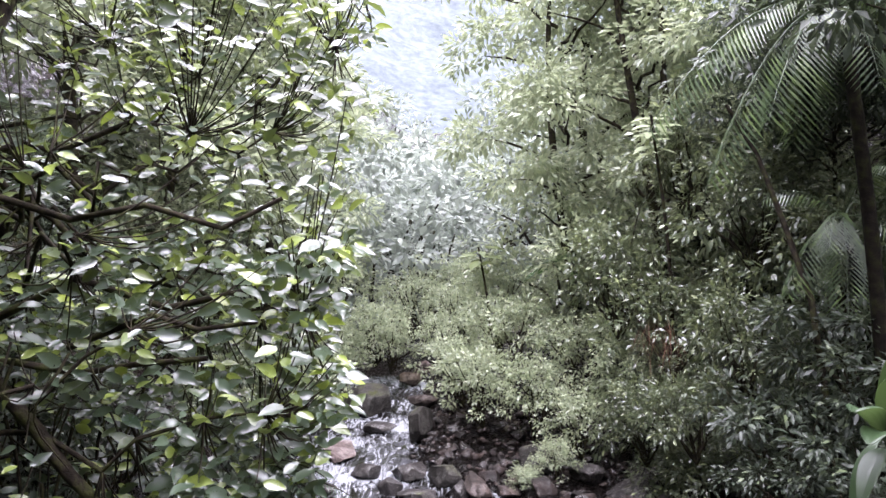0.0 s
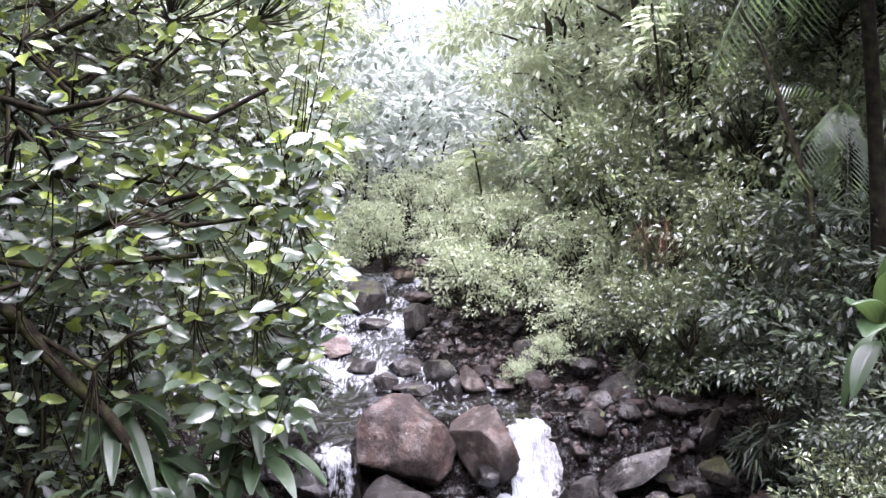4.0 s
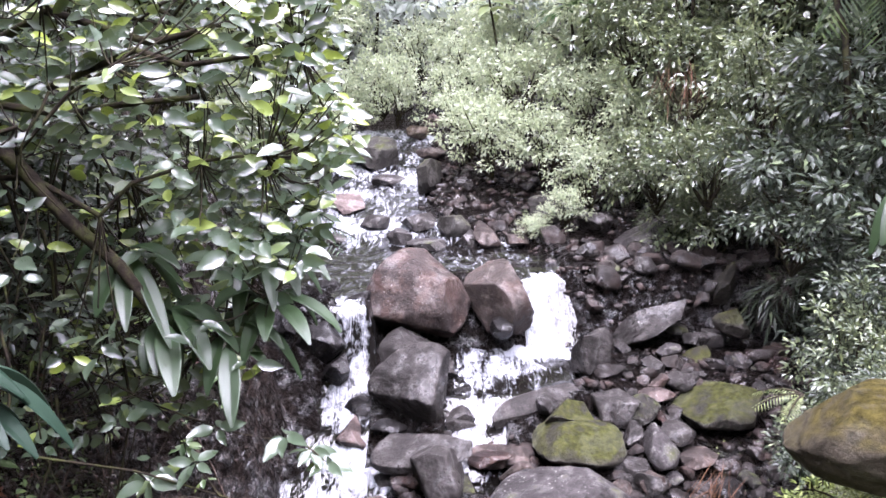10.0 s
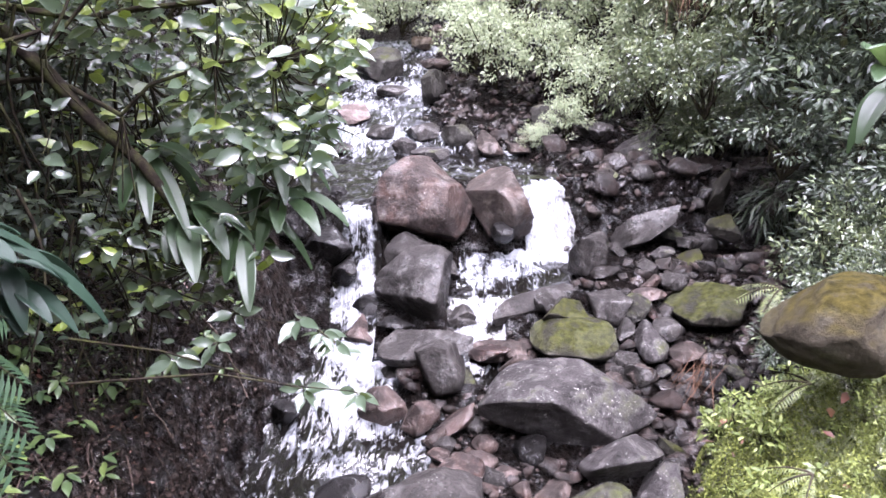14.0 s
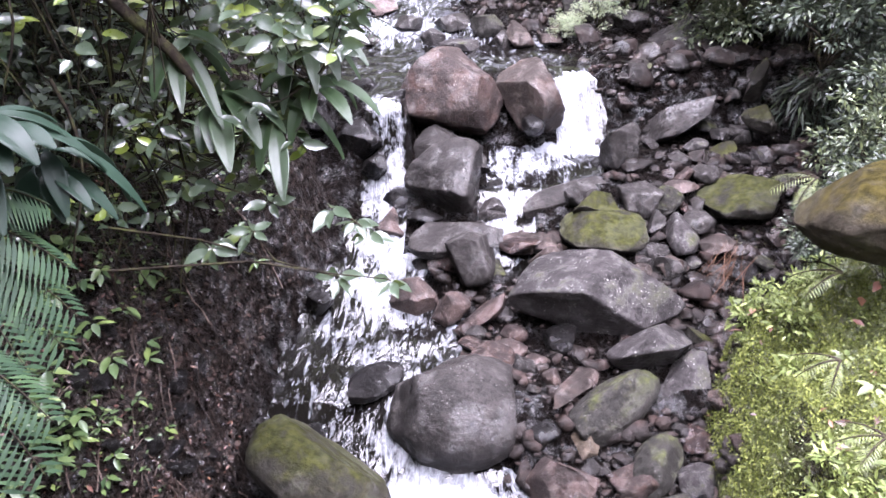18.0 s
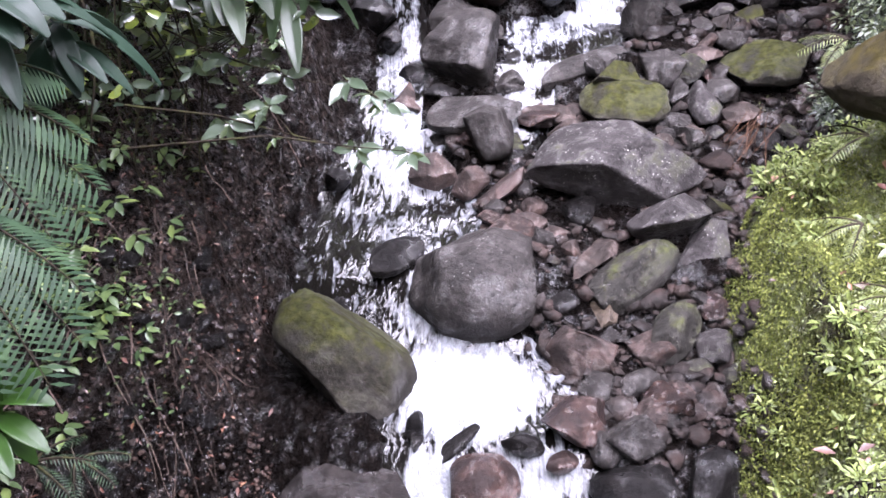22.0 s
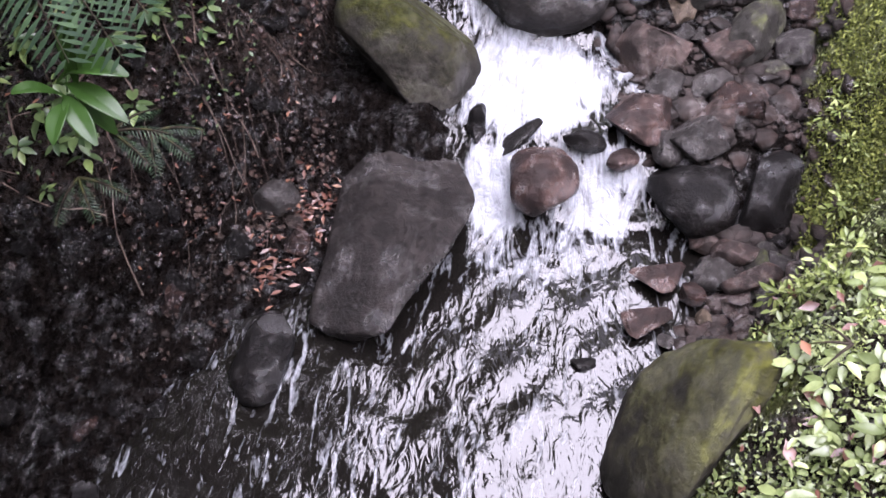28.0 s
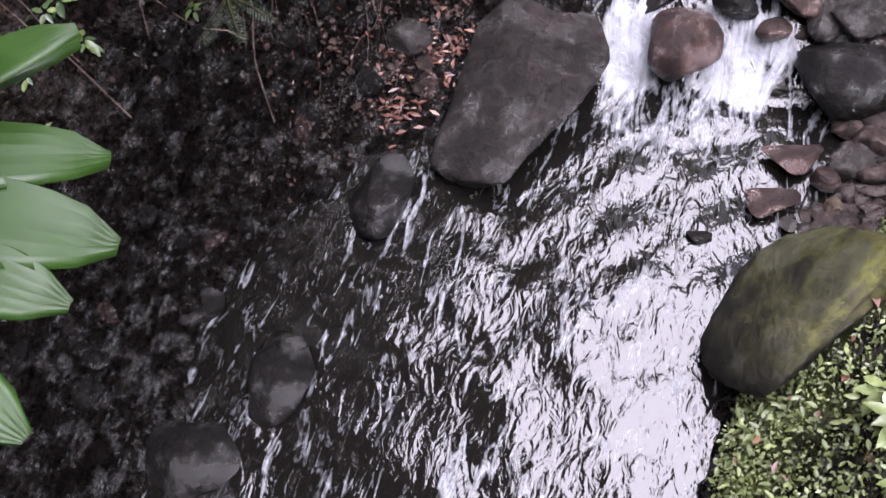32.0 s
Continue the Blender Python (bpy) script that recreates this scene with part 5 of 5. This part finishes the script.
strap_plant("pale large-leaved plant on the far bank", (2.35, 4.5, 3.5), (((2.0, 4.15, 3.8), .14, .08), ((2.05, 4.1, 3.65), .13, .08), ((2.1, 4.3, 3.3), .1, .1), ((2.2, 4.2, 3.95), .1, .02), ((2.5, 4.1, 3.6), .12, .08), ((2.15, 4.5, 3.2), .09, .1), ((2.3, 4.3, 4.1), .09, 0)), LEAF_SHINY)

LEAF_CRESS = leaf_mat("tiny_bank_leaf", (0.08, 0.1, 0.03), (0.17, 0.205, 0.066), (0.24, 0.28, 0.12), 0.5, 0.7, 0.3)
fern("large blue-green fern arching from the muddy bank", (-2.25, 2.75, 3.0), ((-1.64, 2.8, 2.74), (-1.6, 2.7, 2.58), (-1.62, 2.6, 2.48), (-1.75, 2.95, 2.95), (-1.7, 2.45, 2.5)), .23, 30, False, .1)
fern("large blue-green fern lower on the muddy bank", (-2.1, 2.4, 2.7), ((-1.54, 2.27, 2.4), (-1.53, 2.13, 2.28), (-1.6, 1.98, 2.2), (-1.75, 1.9, 2.25)), .2, 28, False, .1)
for x, y, z, a, r in ((-1.78, 1.95, 1.85, 20, .22), (-1.72, 2.1, 1.7, -20, .2), (-1.9, 1.8, 1.75, -50, .2), (-.95, 4.4, 3.5, 10, .35), (-.85, 4.6, 3.35, -30, .35), (-2.4, 5.2, 3.2, -20, .4), (2.1, 5.0, 2.2, 190, .3), (2.0, 4.2, 1.95, 170, .28), (1.85, 3.7, 1.7, 200, .25), (2.3, 4.6, 2.2, 220, .3), (1.9, 3.2, 1.6, 180, .25), (1.3, 1.4, 1.65, 160, .14), (1.1, 1.05, 1.6, 120, .12), (.95, .75, 1.45, 150, .14), (1.15, .5, 1.5, 200, .15), (.8, .35, 1.3, 170, .13), (1.35, .9, 1.6, 210, .15), (1.0, 1.5, 1.4, 180, .13), (1.5, 2.0, 1.6, 160, .18), (1.7, 2.6, 1.7, 200, .2)):
    k = radians(a)
    tips = [(x + r * math.cos(k + j), y + r * math.sin(k + j), z - .25 * r) for j in (-.9, -.1, .7)]
    fern("small bright fern on the mossy bank" if x > 0 else "small fern hanging from the bank", (x, y, z), tips, r * .24, 15, False, .12 * r, LEAF_CRESS if x > 0 else FERN)

# ---- seedlings with a few leaves each, over both banks ----
seedling_mesh = {}


def seedling(x, y, z, size, material, kind):
    if kind not in seedling_mesh:
        rs = np.random.RandomState(500 + len(seedling_mesh))
        n = 5 + len(seedling_mesh) % 4
        a = np.arange(n) * 2.4
        pos = np.stack([.1 * np.cos(a), .1 * np.sin(a), .75 + .06 * np.arange(n)], -1)
        along = np.stack([np.cos(a), np.sin(a), rs.uniform(-.5, .2, n)], -1)
        ln = rs.uniform(.5, .9, n)
        seedling_mesh[kind] = (leaf_arrays(FINE_LEAF, pos, along, np.tile([0, 0, 1.0], (n, 1)), ln, ln * .5), tube_arrays(np.array([(0, 0, -.3), (.03, .02, .4), (0, 0, 1.0)]), [.03, .025, .015], 5))
        top = tagged(new("seedling"), "small leafy seedling rooted in the bank" if material is not LEAF_LIME else "pale green weed on the mossy bank", "seedling", group="seedlings on the banks")
        lv, st = seedling_mesh[kind]
        tri_object("leaves", *lv, material, top)
        tri_object("stem", *st, BARK, top)
        seedling_mesh[kind] = top
        top.matrix_basis = pose(x, y, z, 0, 0, rng.uniform(0, 360)) @ Matrix.Scale(size, 4)
        return top
    return copy_thing(seedling_mesh[kind], pose(x, y, z, rng.uniform(-20, 20), rng.uniform(-20, 20), rng.uniform(0, 360)) @ Matrix.Scale(size / seedling_mesh[kind].scale[0], 4))


LEAF_MID = leaf_mat("seedling_leaf", (0.04, 0.075, 0.03), (0.085, 0.135, 0.05), (0.21, 0.28, 0.08), 0.3, 0.7, 0.3)
for i in range(80):
    y = rng.uniform(1.6, 6.2)
    d = rng.uniform(.3, 1.4) if y < 3.4 else rng.uniform(.15, 1.3)
    x = float(left_foot(y)) - d
    seedling(x, y, float(ground_z(x, y)), rng.uniform(.07, .16), LEAF_MID, ("l", i % 4))
for i in range(55):
    y = rng.uniform(.3, 5.4)
    x = float(right_foot(y)) + rng.uniform(.3, 1.7)
    seedling(x, y, float(ground_z(x, y)), rng.uniform(.07, .14) if y > 2 else rng.uniform(.04, .08), LEAF_LIME, ("r", i % 4))
for i in range(50):
    y = rng.uniform(.1, 1.9)
    x = float(right_foot(y)) + rng.uniform(.35, 1.3)
    seedling(x, y, float(ground_z(x, y)), rng.uniform(.08, .13), LEAF_LIME, ("r", i % 4))
for i in range(55):
    y = rng.uniform(1.9, 3.6)
    x = float(left_foot(y)) - rng.uniform(.45, 1.2)
    seedling(x, y, float(ground_z(x, y)), rng.uniform(.07, .13), LEAF_MID, ("l", i % 4))
for i in range(20):
    y = rng.uniform(5.2, 8.5)
    x = float(right_foot(y)) + rng.uniform(.0, 1.2)
    seedling(x, y, float(ground_z(x, y)), rng.uniform(.1, .2), LEAF_MID, ("m", i % 4))


def carpet(name, label, material, count, spot, size, ratio, lift, shape=PLAIN_LEAF, flat=.25, category="plants"):
    rs = np.random.RandomState(len(name) + count)
    xy = np.array([spot(rs) for _ in range(count)])
    z = ground_z(xy[:, 0], xy[:, 1]) + lift * rs.uniform(.2, 1, count)
    a = rs.uniform(0, 6.28, count)
    ln = size * rs.uniform(.5, 1.4, count)
    along = np.stack([np.cos(a), np.sin(a), flat * rs.normal(size=count)], -1)
    up = np.array([0, 0, 1.0]) + .4 * rs.normal(size=(count, 3))
    ob = tri_object(name, *leaf_arrays(shape, np.column_stack([xy, z]), along, up, ln, ln * ratio), material)
    return tagged(ob, label, category, kind="stuff")


def right_bank(rs):
    y = rs.normal(2.7, 1.7)
    return float(right_foot(min(y, 5.5))) + abs(rs.normal(0, 1.1)), min(y, 6.2 + .3 * rs.normal())


def left_bank(rs):
    while True:
        y, d = rs.uniform(1.5, 6.5), .2 + 1.7 * rs.uniform()
        x = float(left_foot(y)) - d
        if rs.uniform() < .12 + .55 * float(waves(x, y, 3.2, 81)) + .45 * (d - .45):
            return x, y


def shelf(rs):
    while True:
        x, y = rs.normal(-1.62, .14), rs.normal(2.75, .3)
        if rs.uniform() < .5 + .5 * math.sin(9 * x + 7 * y):
            return x, y


carpet("ground_cover", "tiny pale green leaves matted over the mossy bank", LEAF_CRESS, 16000, right_bank, .017, .6, .04, flat=.8)


def near_bank(rs):
    while True:
        y, d = rs.normal(.9, .85), abs(rs.normal(0, .85))
        if rs.uniform() < .45 + .6 * float(waves(d, y, 6.0, 67)):
            return float(right_foot(y)) + d, y


carpet("creeping_weeds", "pale yellow-green creeping weeds over the bank by the pool", LEAF_LIME, 15000, near_bank, .024, .6, .04, flat=.7)
carpet("pale_weeds", "pale yellow-green seedlings scattered on the bank by the pool", LEAF_LIME, 1500, near_bank, .042, .45, .12, FINE_LEAF, flat=.5)
carpet("pool_side_litter", "reddish dead leaves on the bank by the pool", DEAD, 150, near_bank, .06, .45, .12, flat=.3, category="dead leaves")
carpet("bank_herbs", "small mixed herbs clinging to the muddy bank", LEAF_MID, 10000, left_bank, .04, .55, .09, flat=.4)
carpet("leaf_litter", "red-brown fallen leaves caught beside the dark slab", DEAD, 200, shelf, .06, .4, .03, flat=.15, category="dead leaves")
carpet("fallen_leaves", "scattered brown fallen leaves on the mossy bank", DEAD, 130, right_bank, .08, .5, .1, flat=.2, category="dead leaves")
carpet("near_fallen_leaves", "curled red-brown fallen leaves among the bank weeds", DEAD, 45, lambda r: (float(right_foot(1.0)) + r.uniform(.35, 1.3), r.uniform(.1, 1.9)), .085, .5, .1, flat=.2, category="dead leaves")
carpet("bank_litter", "brown leaf scraps and twigs on the muddy bank", DEAD, 1300, left_bank, .045, .45, .03, flat=.3, category="dead leaves")

TWIG = rock_mat("dry_twig", (0.07, 0.05, 0.04), (0.2, 0.15, 0.125))

def moss_wall(rs):
    while True:
        y, d = rs.uniform(2.6, 5.6), abs(rs.normal(0, .4))
        if rs.uniform() < .4 + .6 * float(waves(3 * d, y, 5.0, 66)):
            return float(right_foot(y)) + d, y


LEAF_MOSS = leaf_mat("moss_frond", (0.022, 0.028, 0.007), (0.11, 0.128, 0.028), (0.27, 0.3, 0.08), 0.6, 0.5, 0.3, 0.2)
carpet("moss_fronds", "tiny yellow-green moss fronds on the steep bank", LEAF_MOSS, 36000, moss_wall, .02, .5, .1, flat=1.2)

# hanging roots and thin vines under the shrub
for i in range(60):
    y = rng.uniform(3.8, 5.4)
    x = float(left_foot(y)) - rng.uniform(.1, 1.3)
    top_z = rng.uniform(2.5, 4.2)
    drop_to = max(float(ground_z(x, y)), top_z - rng.uniform(.5, 1.5))
    s = np.linspace(0, 1, 8)
    pts = np.stack([x + .08 * np.sin(5 * s + i), y + .06 * np.cos(4 * s + i), top_z + (drop_to - top_z) * s], -1)
    root = tri_object("hanging_root", *tube_arrays(pts, rng.uniform(.4, 1.1) * np.linspace(.012, .004, 8), 5), BARK)
    tagged(root, "dark mossy root hanging over the bank", "root", group="hanging roots")

# trees added out of view on the near side to shade bank and pool
for x, y, s, lean in ((-5.6, 2.6, 1.0, 14), (-5.6, .6, 1.0, 16), (-5.4, -1.5, 1.1, 16), (-4.2, -3.6, 1.1, 14), (-3.3, -3.2, 1.3, 6), (-5.0, 1.6, 1.2, 12), (8.2, 2.5, 1.0, 4)):
    tree("ab"[rng.randint(2)], x, y, s, rng.uniform(0, 360), lean)

# ---- many small stones between the boulders ----
rs = np.random.RandomState(91)
parts = []
PEBBLES = [rock_verts("p", 400 + i, 1) for i in range(10)]
for i in range(4200):
    y = rs.uniform(2.2, 14) if i % 3 else rs.uniform(2.2, 6.5)
    lo, hi = channel(y)
    x = rs.uniform(hi - .1, right_foot(y) + .15) if i % 6 or 3.2 < y < 7 else rs.uniform(left_foot(y), lo + .1)
    size = float(np.clip(rs.gamma(2.2, .028), .025, .17))
    v, f = PEBBLES[rs.randint(10)]
    a, c = rs.uniform(0, 6.28), rs.uniform(.6, 1.0)
    m = np.array([[math.cos(a), -math.sin(a), 0], [math.sin(a), math.cos(a), 0], [0, 0, c]])
    if (y < 3.4 and x < -.5) or not clear(x, y, .36):
        continue
    parts.append((v @ m.T * size, f, x, y, size * .1))
def settled(pieces):
    """Small pieces laid on the ground."""
    z = ground_z(np.array([p[2] for p in pieces]), np.array([p[3] for p in pieces]))
    return join([(p[0] + np.array([p[2], p[3], h + p[4]]), p[1]) for p, h in zip(pieces, z)])


gravel = tri_object("gravel", *settled(parts), rock_mat("mixed_gravel", (0.008, 0.0068, 0.0062), (0.04, 0.0325, 0.029), wet=.6, rust=.15), smooth=False)
tagged(gravel, "loose grey and reddish pebbles between the boulders", "gravel", kind="stuff")

for i in range(34):
    y = rng.uniform(.2, 2.7)
    x = float(left_foot(y)) + rng.uniform(-.1, .8)
    if not clear(x, y):
        continue
    stone(x, y, float(rng.uniform(.06, .2)), "wwwx"[rng.randint(4)])

for i in range(60):
    x, y = rng.uniform(-.7, .6), rng.uniform(5.9, 8.2)
    if clear(x, y, .36) and not (x > -.02 and 6.2 < y):
        stone(x, y, float(rng.uniform(.1, .32)), "gwbglr"[rng.randint(6)])

# fallen twigs and surface roots on the muddy bank
for i in range(55):
    y = rng.uniform(1.8, 6.2)
    x = float(left_foot(y)) - rng.uniform(.2, 1.4)
    a, ln = rng.uniform(0, 6.28), rng.uniform(.15, .6)
    u = np.linspace(-.5, .5, 8)
    px, py = x + ln * u * math.cos(a) + .02 * np.sin(9 * u + i), y + ln * u * math.sin(a)
    pts = np.stack([px, py, ground_z(px, py) + .015], -1)
    twig = tri_object("twig", *tube_arrays(pts, np.linspace(.007, .003, 8), 5), TWIG)
    tagged(twig, "pale brown fallen twig on the muddy bank", "twig", group="twigs on the bank")

# wet surface roots running down the muddy bank
WET_ROOT = rock_mat("wet_root", (0.02, 0.014, 0.011), (0.085, 0.062, 0.05), wet=.6)
for i in range(45):
    y = rng.uniform(2.9, 4.9)
    d = rng.uniform(.15, 1.0)
    x = float(left_foot(y)) - d
    a, ln = rng.uniform(-2.2, -.4), rng.uniform(.25, .9)
    u = np.linspace(0, 1, 12)
    px = x + ln * u * math.cos(a) * .6 + .04 * np.sin(6 * u + i)
    py = y + ln * u * math.sin(a) + .03 * np.sin(11 * u + 2 * i)
    pts = np.stack([px, py, ground_z(px, py) + .008], -1)
    w = rng.uniform(.003, .009)
    tagged(tri_object("surface_root", *tube_arrays(pts, w * np.linspace(1, .4, 12), 5), WET_ROOT), "wet red-brown root creeping over the muddy bank", "root", group="roots on the bank")
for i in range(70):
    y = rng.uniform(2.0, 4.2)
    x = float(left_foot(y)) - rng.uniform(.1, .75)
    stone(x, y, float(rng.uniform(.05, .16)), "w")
for i in range(30):
    y = rng.uniform(2.2, 4.4)
    x = float(left_foot(y)) - rng.uniform(.3, .9)
    seedling(x, y, float(ground_z(x, y)), rng.uniform(.08, .16), LEAF_MID, ("l", i % 4))


def wet_bank(rs):
    y = rs.uniform(2.3, 4.6)
    return float(left_foot(y)) - rs.uniform(.05, 1.1) ** 1.2, y


carpet("bank_scraps", "dark red-brown leaf scraps stuck to the wet bank", DEAD, 700, wet_bank, .034, .45, .02, flat=.5, category="dead leaves")

rs = np.random.RandomState(97)
grit = []
for i in range(6000):
    x, y = wet_bank(rs)
    y += rs.uniform(-.6, 1.4)
    x += float(left_foot(y)) - float(left_foot(y - .4))
    size = float(np.clip(rs.gamma(2, .009), .009, .06))
    v, f = PEBBLES[rs.randint(10)]
    grit.append((v * size * np.array([1, 1, .7]), f, x, y, size * .15))
tagged(tri_object("bank_grit", *settled(grit), rock_mat("wet_clods", (0.008, 0.006, 0.005), (0.06, 0.045, 0.037), wet=.9, rust=.2), smooth=False), "wet dark grit and clods on the muddy bank", "grit", kind="stuff")

# forest behind the camera, added unseen to cut light from that side
for x, y, s in ((-6, -4.5, 1.0), (-4, -6, 1.2), (-1.8, -6.8, 1.2), (.6, -7.2, 1.2), (2.8, -6.5, 1.1), (5, -5, 1.1), (-2.8, -9, 1.4), (1.6, -9.5, 1.4)):
    tree("ab"[rng.randint(2)], x, y, s, rng.uniform(0, 360), 0)
# unseen crowns added over the right slope to darken its hollows
for x, y, sc, lean in ((4.7, 6.5, 1.0, -6), (5.3, 8.1, 1.0, -8), (4.4, 8.9, .9, -5)):
    tree("c", x, y, .75 * sc, rng.uniform(0, 360), lean)
# unseen bushes added above the left bank to shade pool and shore
for x, y, z, r in ((-2.9, .4, 3.7, .8), (-3.1, 1.3, 3.8, .8), (-2.6, -.5, 3.6, .8), (-2.5, .1, 4.5, .7), (-2.9, 1.0, 4.8, .8)):
    bush("d", x, y, z, r, rng.uniform(0, 360))
# high canopy over the near side of the gorge, added unseen for shade
for x, y, sc, lean in ((-3.9, .6, .95, 20), (-6.4, 3.6, 1.2, 12), (-4.7, 3.8, .95, 15), (-4.5, 2.3, .95, 17)):
    tree("c", x, y, sc, rng.uniform(0, 360), lean)
for x, y, sc, lean in ((-5.2, 3.4, 1.0, 12), (-5.4, 5.0, 1.1, 10), (-4.6, 1.6, 1.1, 14), (-4.6, -2.6, 1.1, 14), (-4.4, -3.8, 1.1, 14)):
    tree("c", x, y, sc, rng.uniform(0, 360), lean)

# packed stones on the far right of the bed
for i in range(420):
    y = rng.uniform(3.3, 9.6)
    x = rng.uniform(1.3 if y > 6.7 else .3, float(right_foot(y)) + (.15 if y > 5.6 else -.06))
    size = float(rng.uniform(.05, .12) if y < 4.8 else rng.uniform(.07, .2) if i % 5 or y < 5.6 else rng.uniform(.2, .36))
    if clear(x, y, .5) and (y > 4.5 or i % 3 == 0):
        stone(x, y, size, "gggdwrlb"[rng.randint(8)])


# ---- single plants that stand out ----
def young_tree(label, base, top_at, leaves, size, material, seed):
    rs = np.random.RandomState(seed)
    top = tagged(new("young_tree"), label, "tree")
    s = np.linspace(0, 1, 8)[:, None]
    base, top_at = np.array(base), np.array(top_at)
    tri_object("trunk", *tube_arrays(base * (1 - s) + top_at * s + np.array([.05, 0, 0]) * np.sin(4 * s), np.linspace(.03, .015, 8), 6), BARK, top)
    for i in range(leaves):
        a = i * 2.4
        along = np.array([math.cos(a), math.sin(a), rs.uniform(-.35, .35)])
        ln = np.array([size * rs.uniform(.7, 1.2)])
        tri_object("leaf", *leaf_arrays(FINE_LEAF, (top_at + np.array([0, 0, -.03 * i]) + .05 * along)[None], along[None], np.array([[0, -.3, 1.0]]), ln, ln * .5), material, top)
    return top


young_tree("thin young tree with yellow-green leaves at its top", (.72, 13.2, 3.2), (.6, 13.4, 4.95), 12, .34, LEAF_LIME, 1)
young_tree("young tree with large pale lobed leaves", (2.7, 10.0, 3.6), (2.45, 9.75, 6.35), 16, .28, LEAF_PALE, 2)
young_tree("young tree with bright green broad leaves", (1.75, 13.0, 4.0), (1.7, 12.9, 4.75), 6, .5, LEAF_BRIGHT, 3)


def dead_frond(label, top_at, count, length, spread, seed):
    rs = np.random.RandomState(seed)
    thing = tagged(new("dead_frond"), label, "dead leaves")
    for i in range(count):
        along = np.array([spread[0] + .25 * rs.normal(), spread[1] + .25 * rs.normal(), spread[2]])
        ln = np.array([length * rs.uniform(.6, 1.1)])
        tri_object("blade", *leaf_arrays(BLADE_LEAF, (np.array(top_at) + .06 * rs.normal(size=3))[None], along[None], rs.normal(size=(1, 3)), ln, ln * .02), RUSTY, thing)
    return thing


RUSTY = leaf_mat("rusty_dead_frond", (0.04, 0.022, 0.014), (0.09, 0.045, 0.025), (0.15, 0.085, 0.05), 0.6, 0.7, 0.15, 0.2)
dead_frond("rusty orange dead fronds hanging from the shrubs", (1.85, 7.45, 4.05), 26, .38, (0, 0, -1), 4)
dead_frond("rusty brown hanging plant remains under the shrubs", (2.0, 7.5, 3.95), 16, .34, (.1, 0, -1), 5)
dead_frond("dry reddish palm frond lying by the mossy bank", (1.66, 4.95, 1.72), 34, .34, (-.35, -.3, -.8), 6)
sapling(((-2.7, 4.5, 4.2), (-2.2, 4.25, 3.89), (-2.0, 4.2, 3.7), (-1.82, 4.15, 3.5), (-1.57, 4.1, 3.28), (-1.4, 4.1, 3.0)), .045, "thick mossy limb slanting down under the broad leaves")
sapling(((-2.6, 4.3, 4.0), (-2.2, 4.2, 4.05), (-1.8, 4.2, 3.98), (-1.5, 4.15, 4.03), (-1.15, 4.15, 4.06)), .022, "mossy level branch among the broad leaves")
sapling(((-1.9, 4.3, 4.1), (-1.44, 4.2, 4.27), (-1.2, 4.15, 4.2), (-.9, 4.1, 4.24)), .018, "thin mossy branch among the broad leaves")
sapling(((-2.4, 4.4, 4.9), (-1.9, 4.3, 4.75), (-1.5, 4.25, 4.82), (-1.1, 4.2, 4.7), (-.8, 4.2, 4.85)), .02, "crooked dark branch among the broad leaves")
sapling(((-2.7, 4.6, 4.1), (-1.9, 4.4, 4.45), (-1.4, 4.3, 4.3), (-.95, 4.3, 4.4)), .025, "mossy horizontal branch under the broad leaves")
carpet("boulder_litter", "dry pale leaves on the brown boulder", DEAD, 4, lambda r: (2.15 + .1 * r.normal(), 4.25 + .08 * r.normal()), .1, .5, .95, flat=.2, category="dead leaves")
# light herbs in front of the dark hollows on the far right slope
for i in range(34):
    y = rng.uniform(5.0, 6.6)
    x = max(float(right_foot(y)), 2.2) + rng.uniform(.2, 1.2)
    r = rng.uniform(.24, .46)
    bush("f" if i % 2 else "d", x, y, float(ground_z(x, y)) + rng.uniform(.5, 2.2) * r, r, rng.uniform(0, 360), 1.1)

scree = tri_object("scree", *join(SCREE), rock_mat("mixed_scree", (0.01, 0.0086, 0.0078), (0.038, 0.0325, 0.029), wet=.5, rust=.1), smooth=False)
tagged(scree, "small dark stones packed between the boulders and on the bank", "stones", kind="stuff")
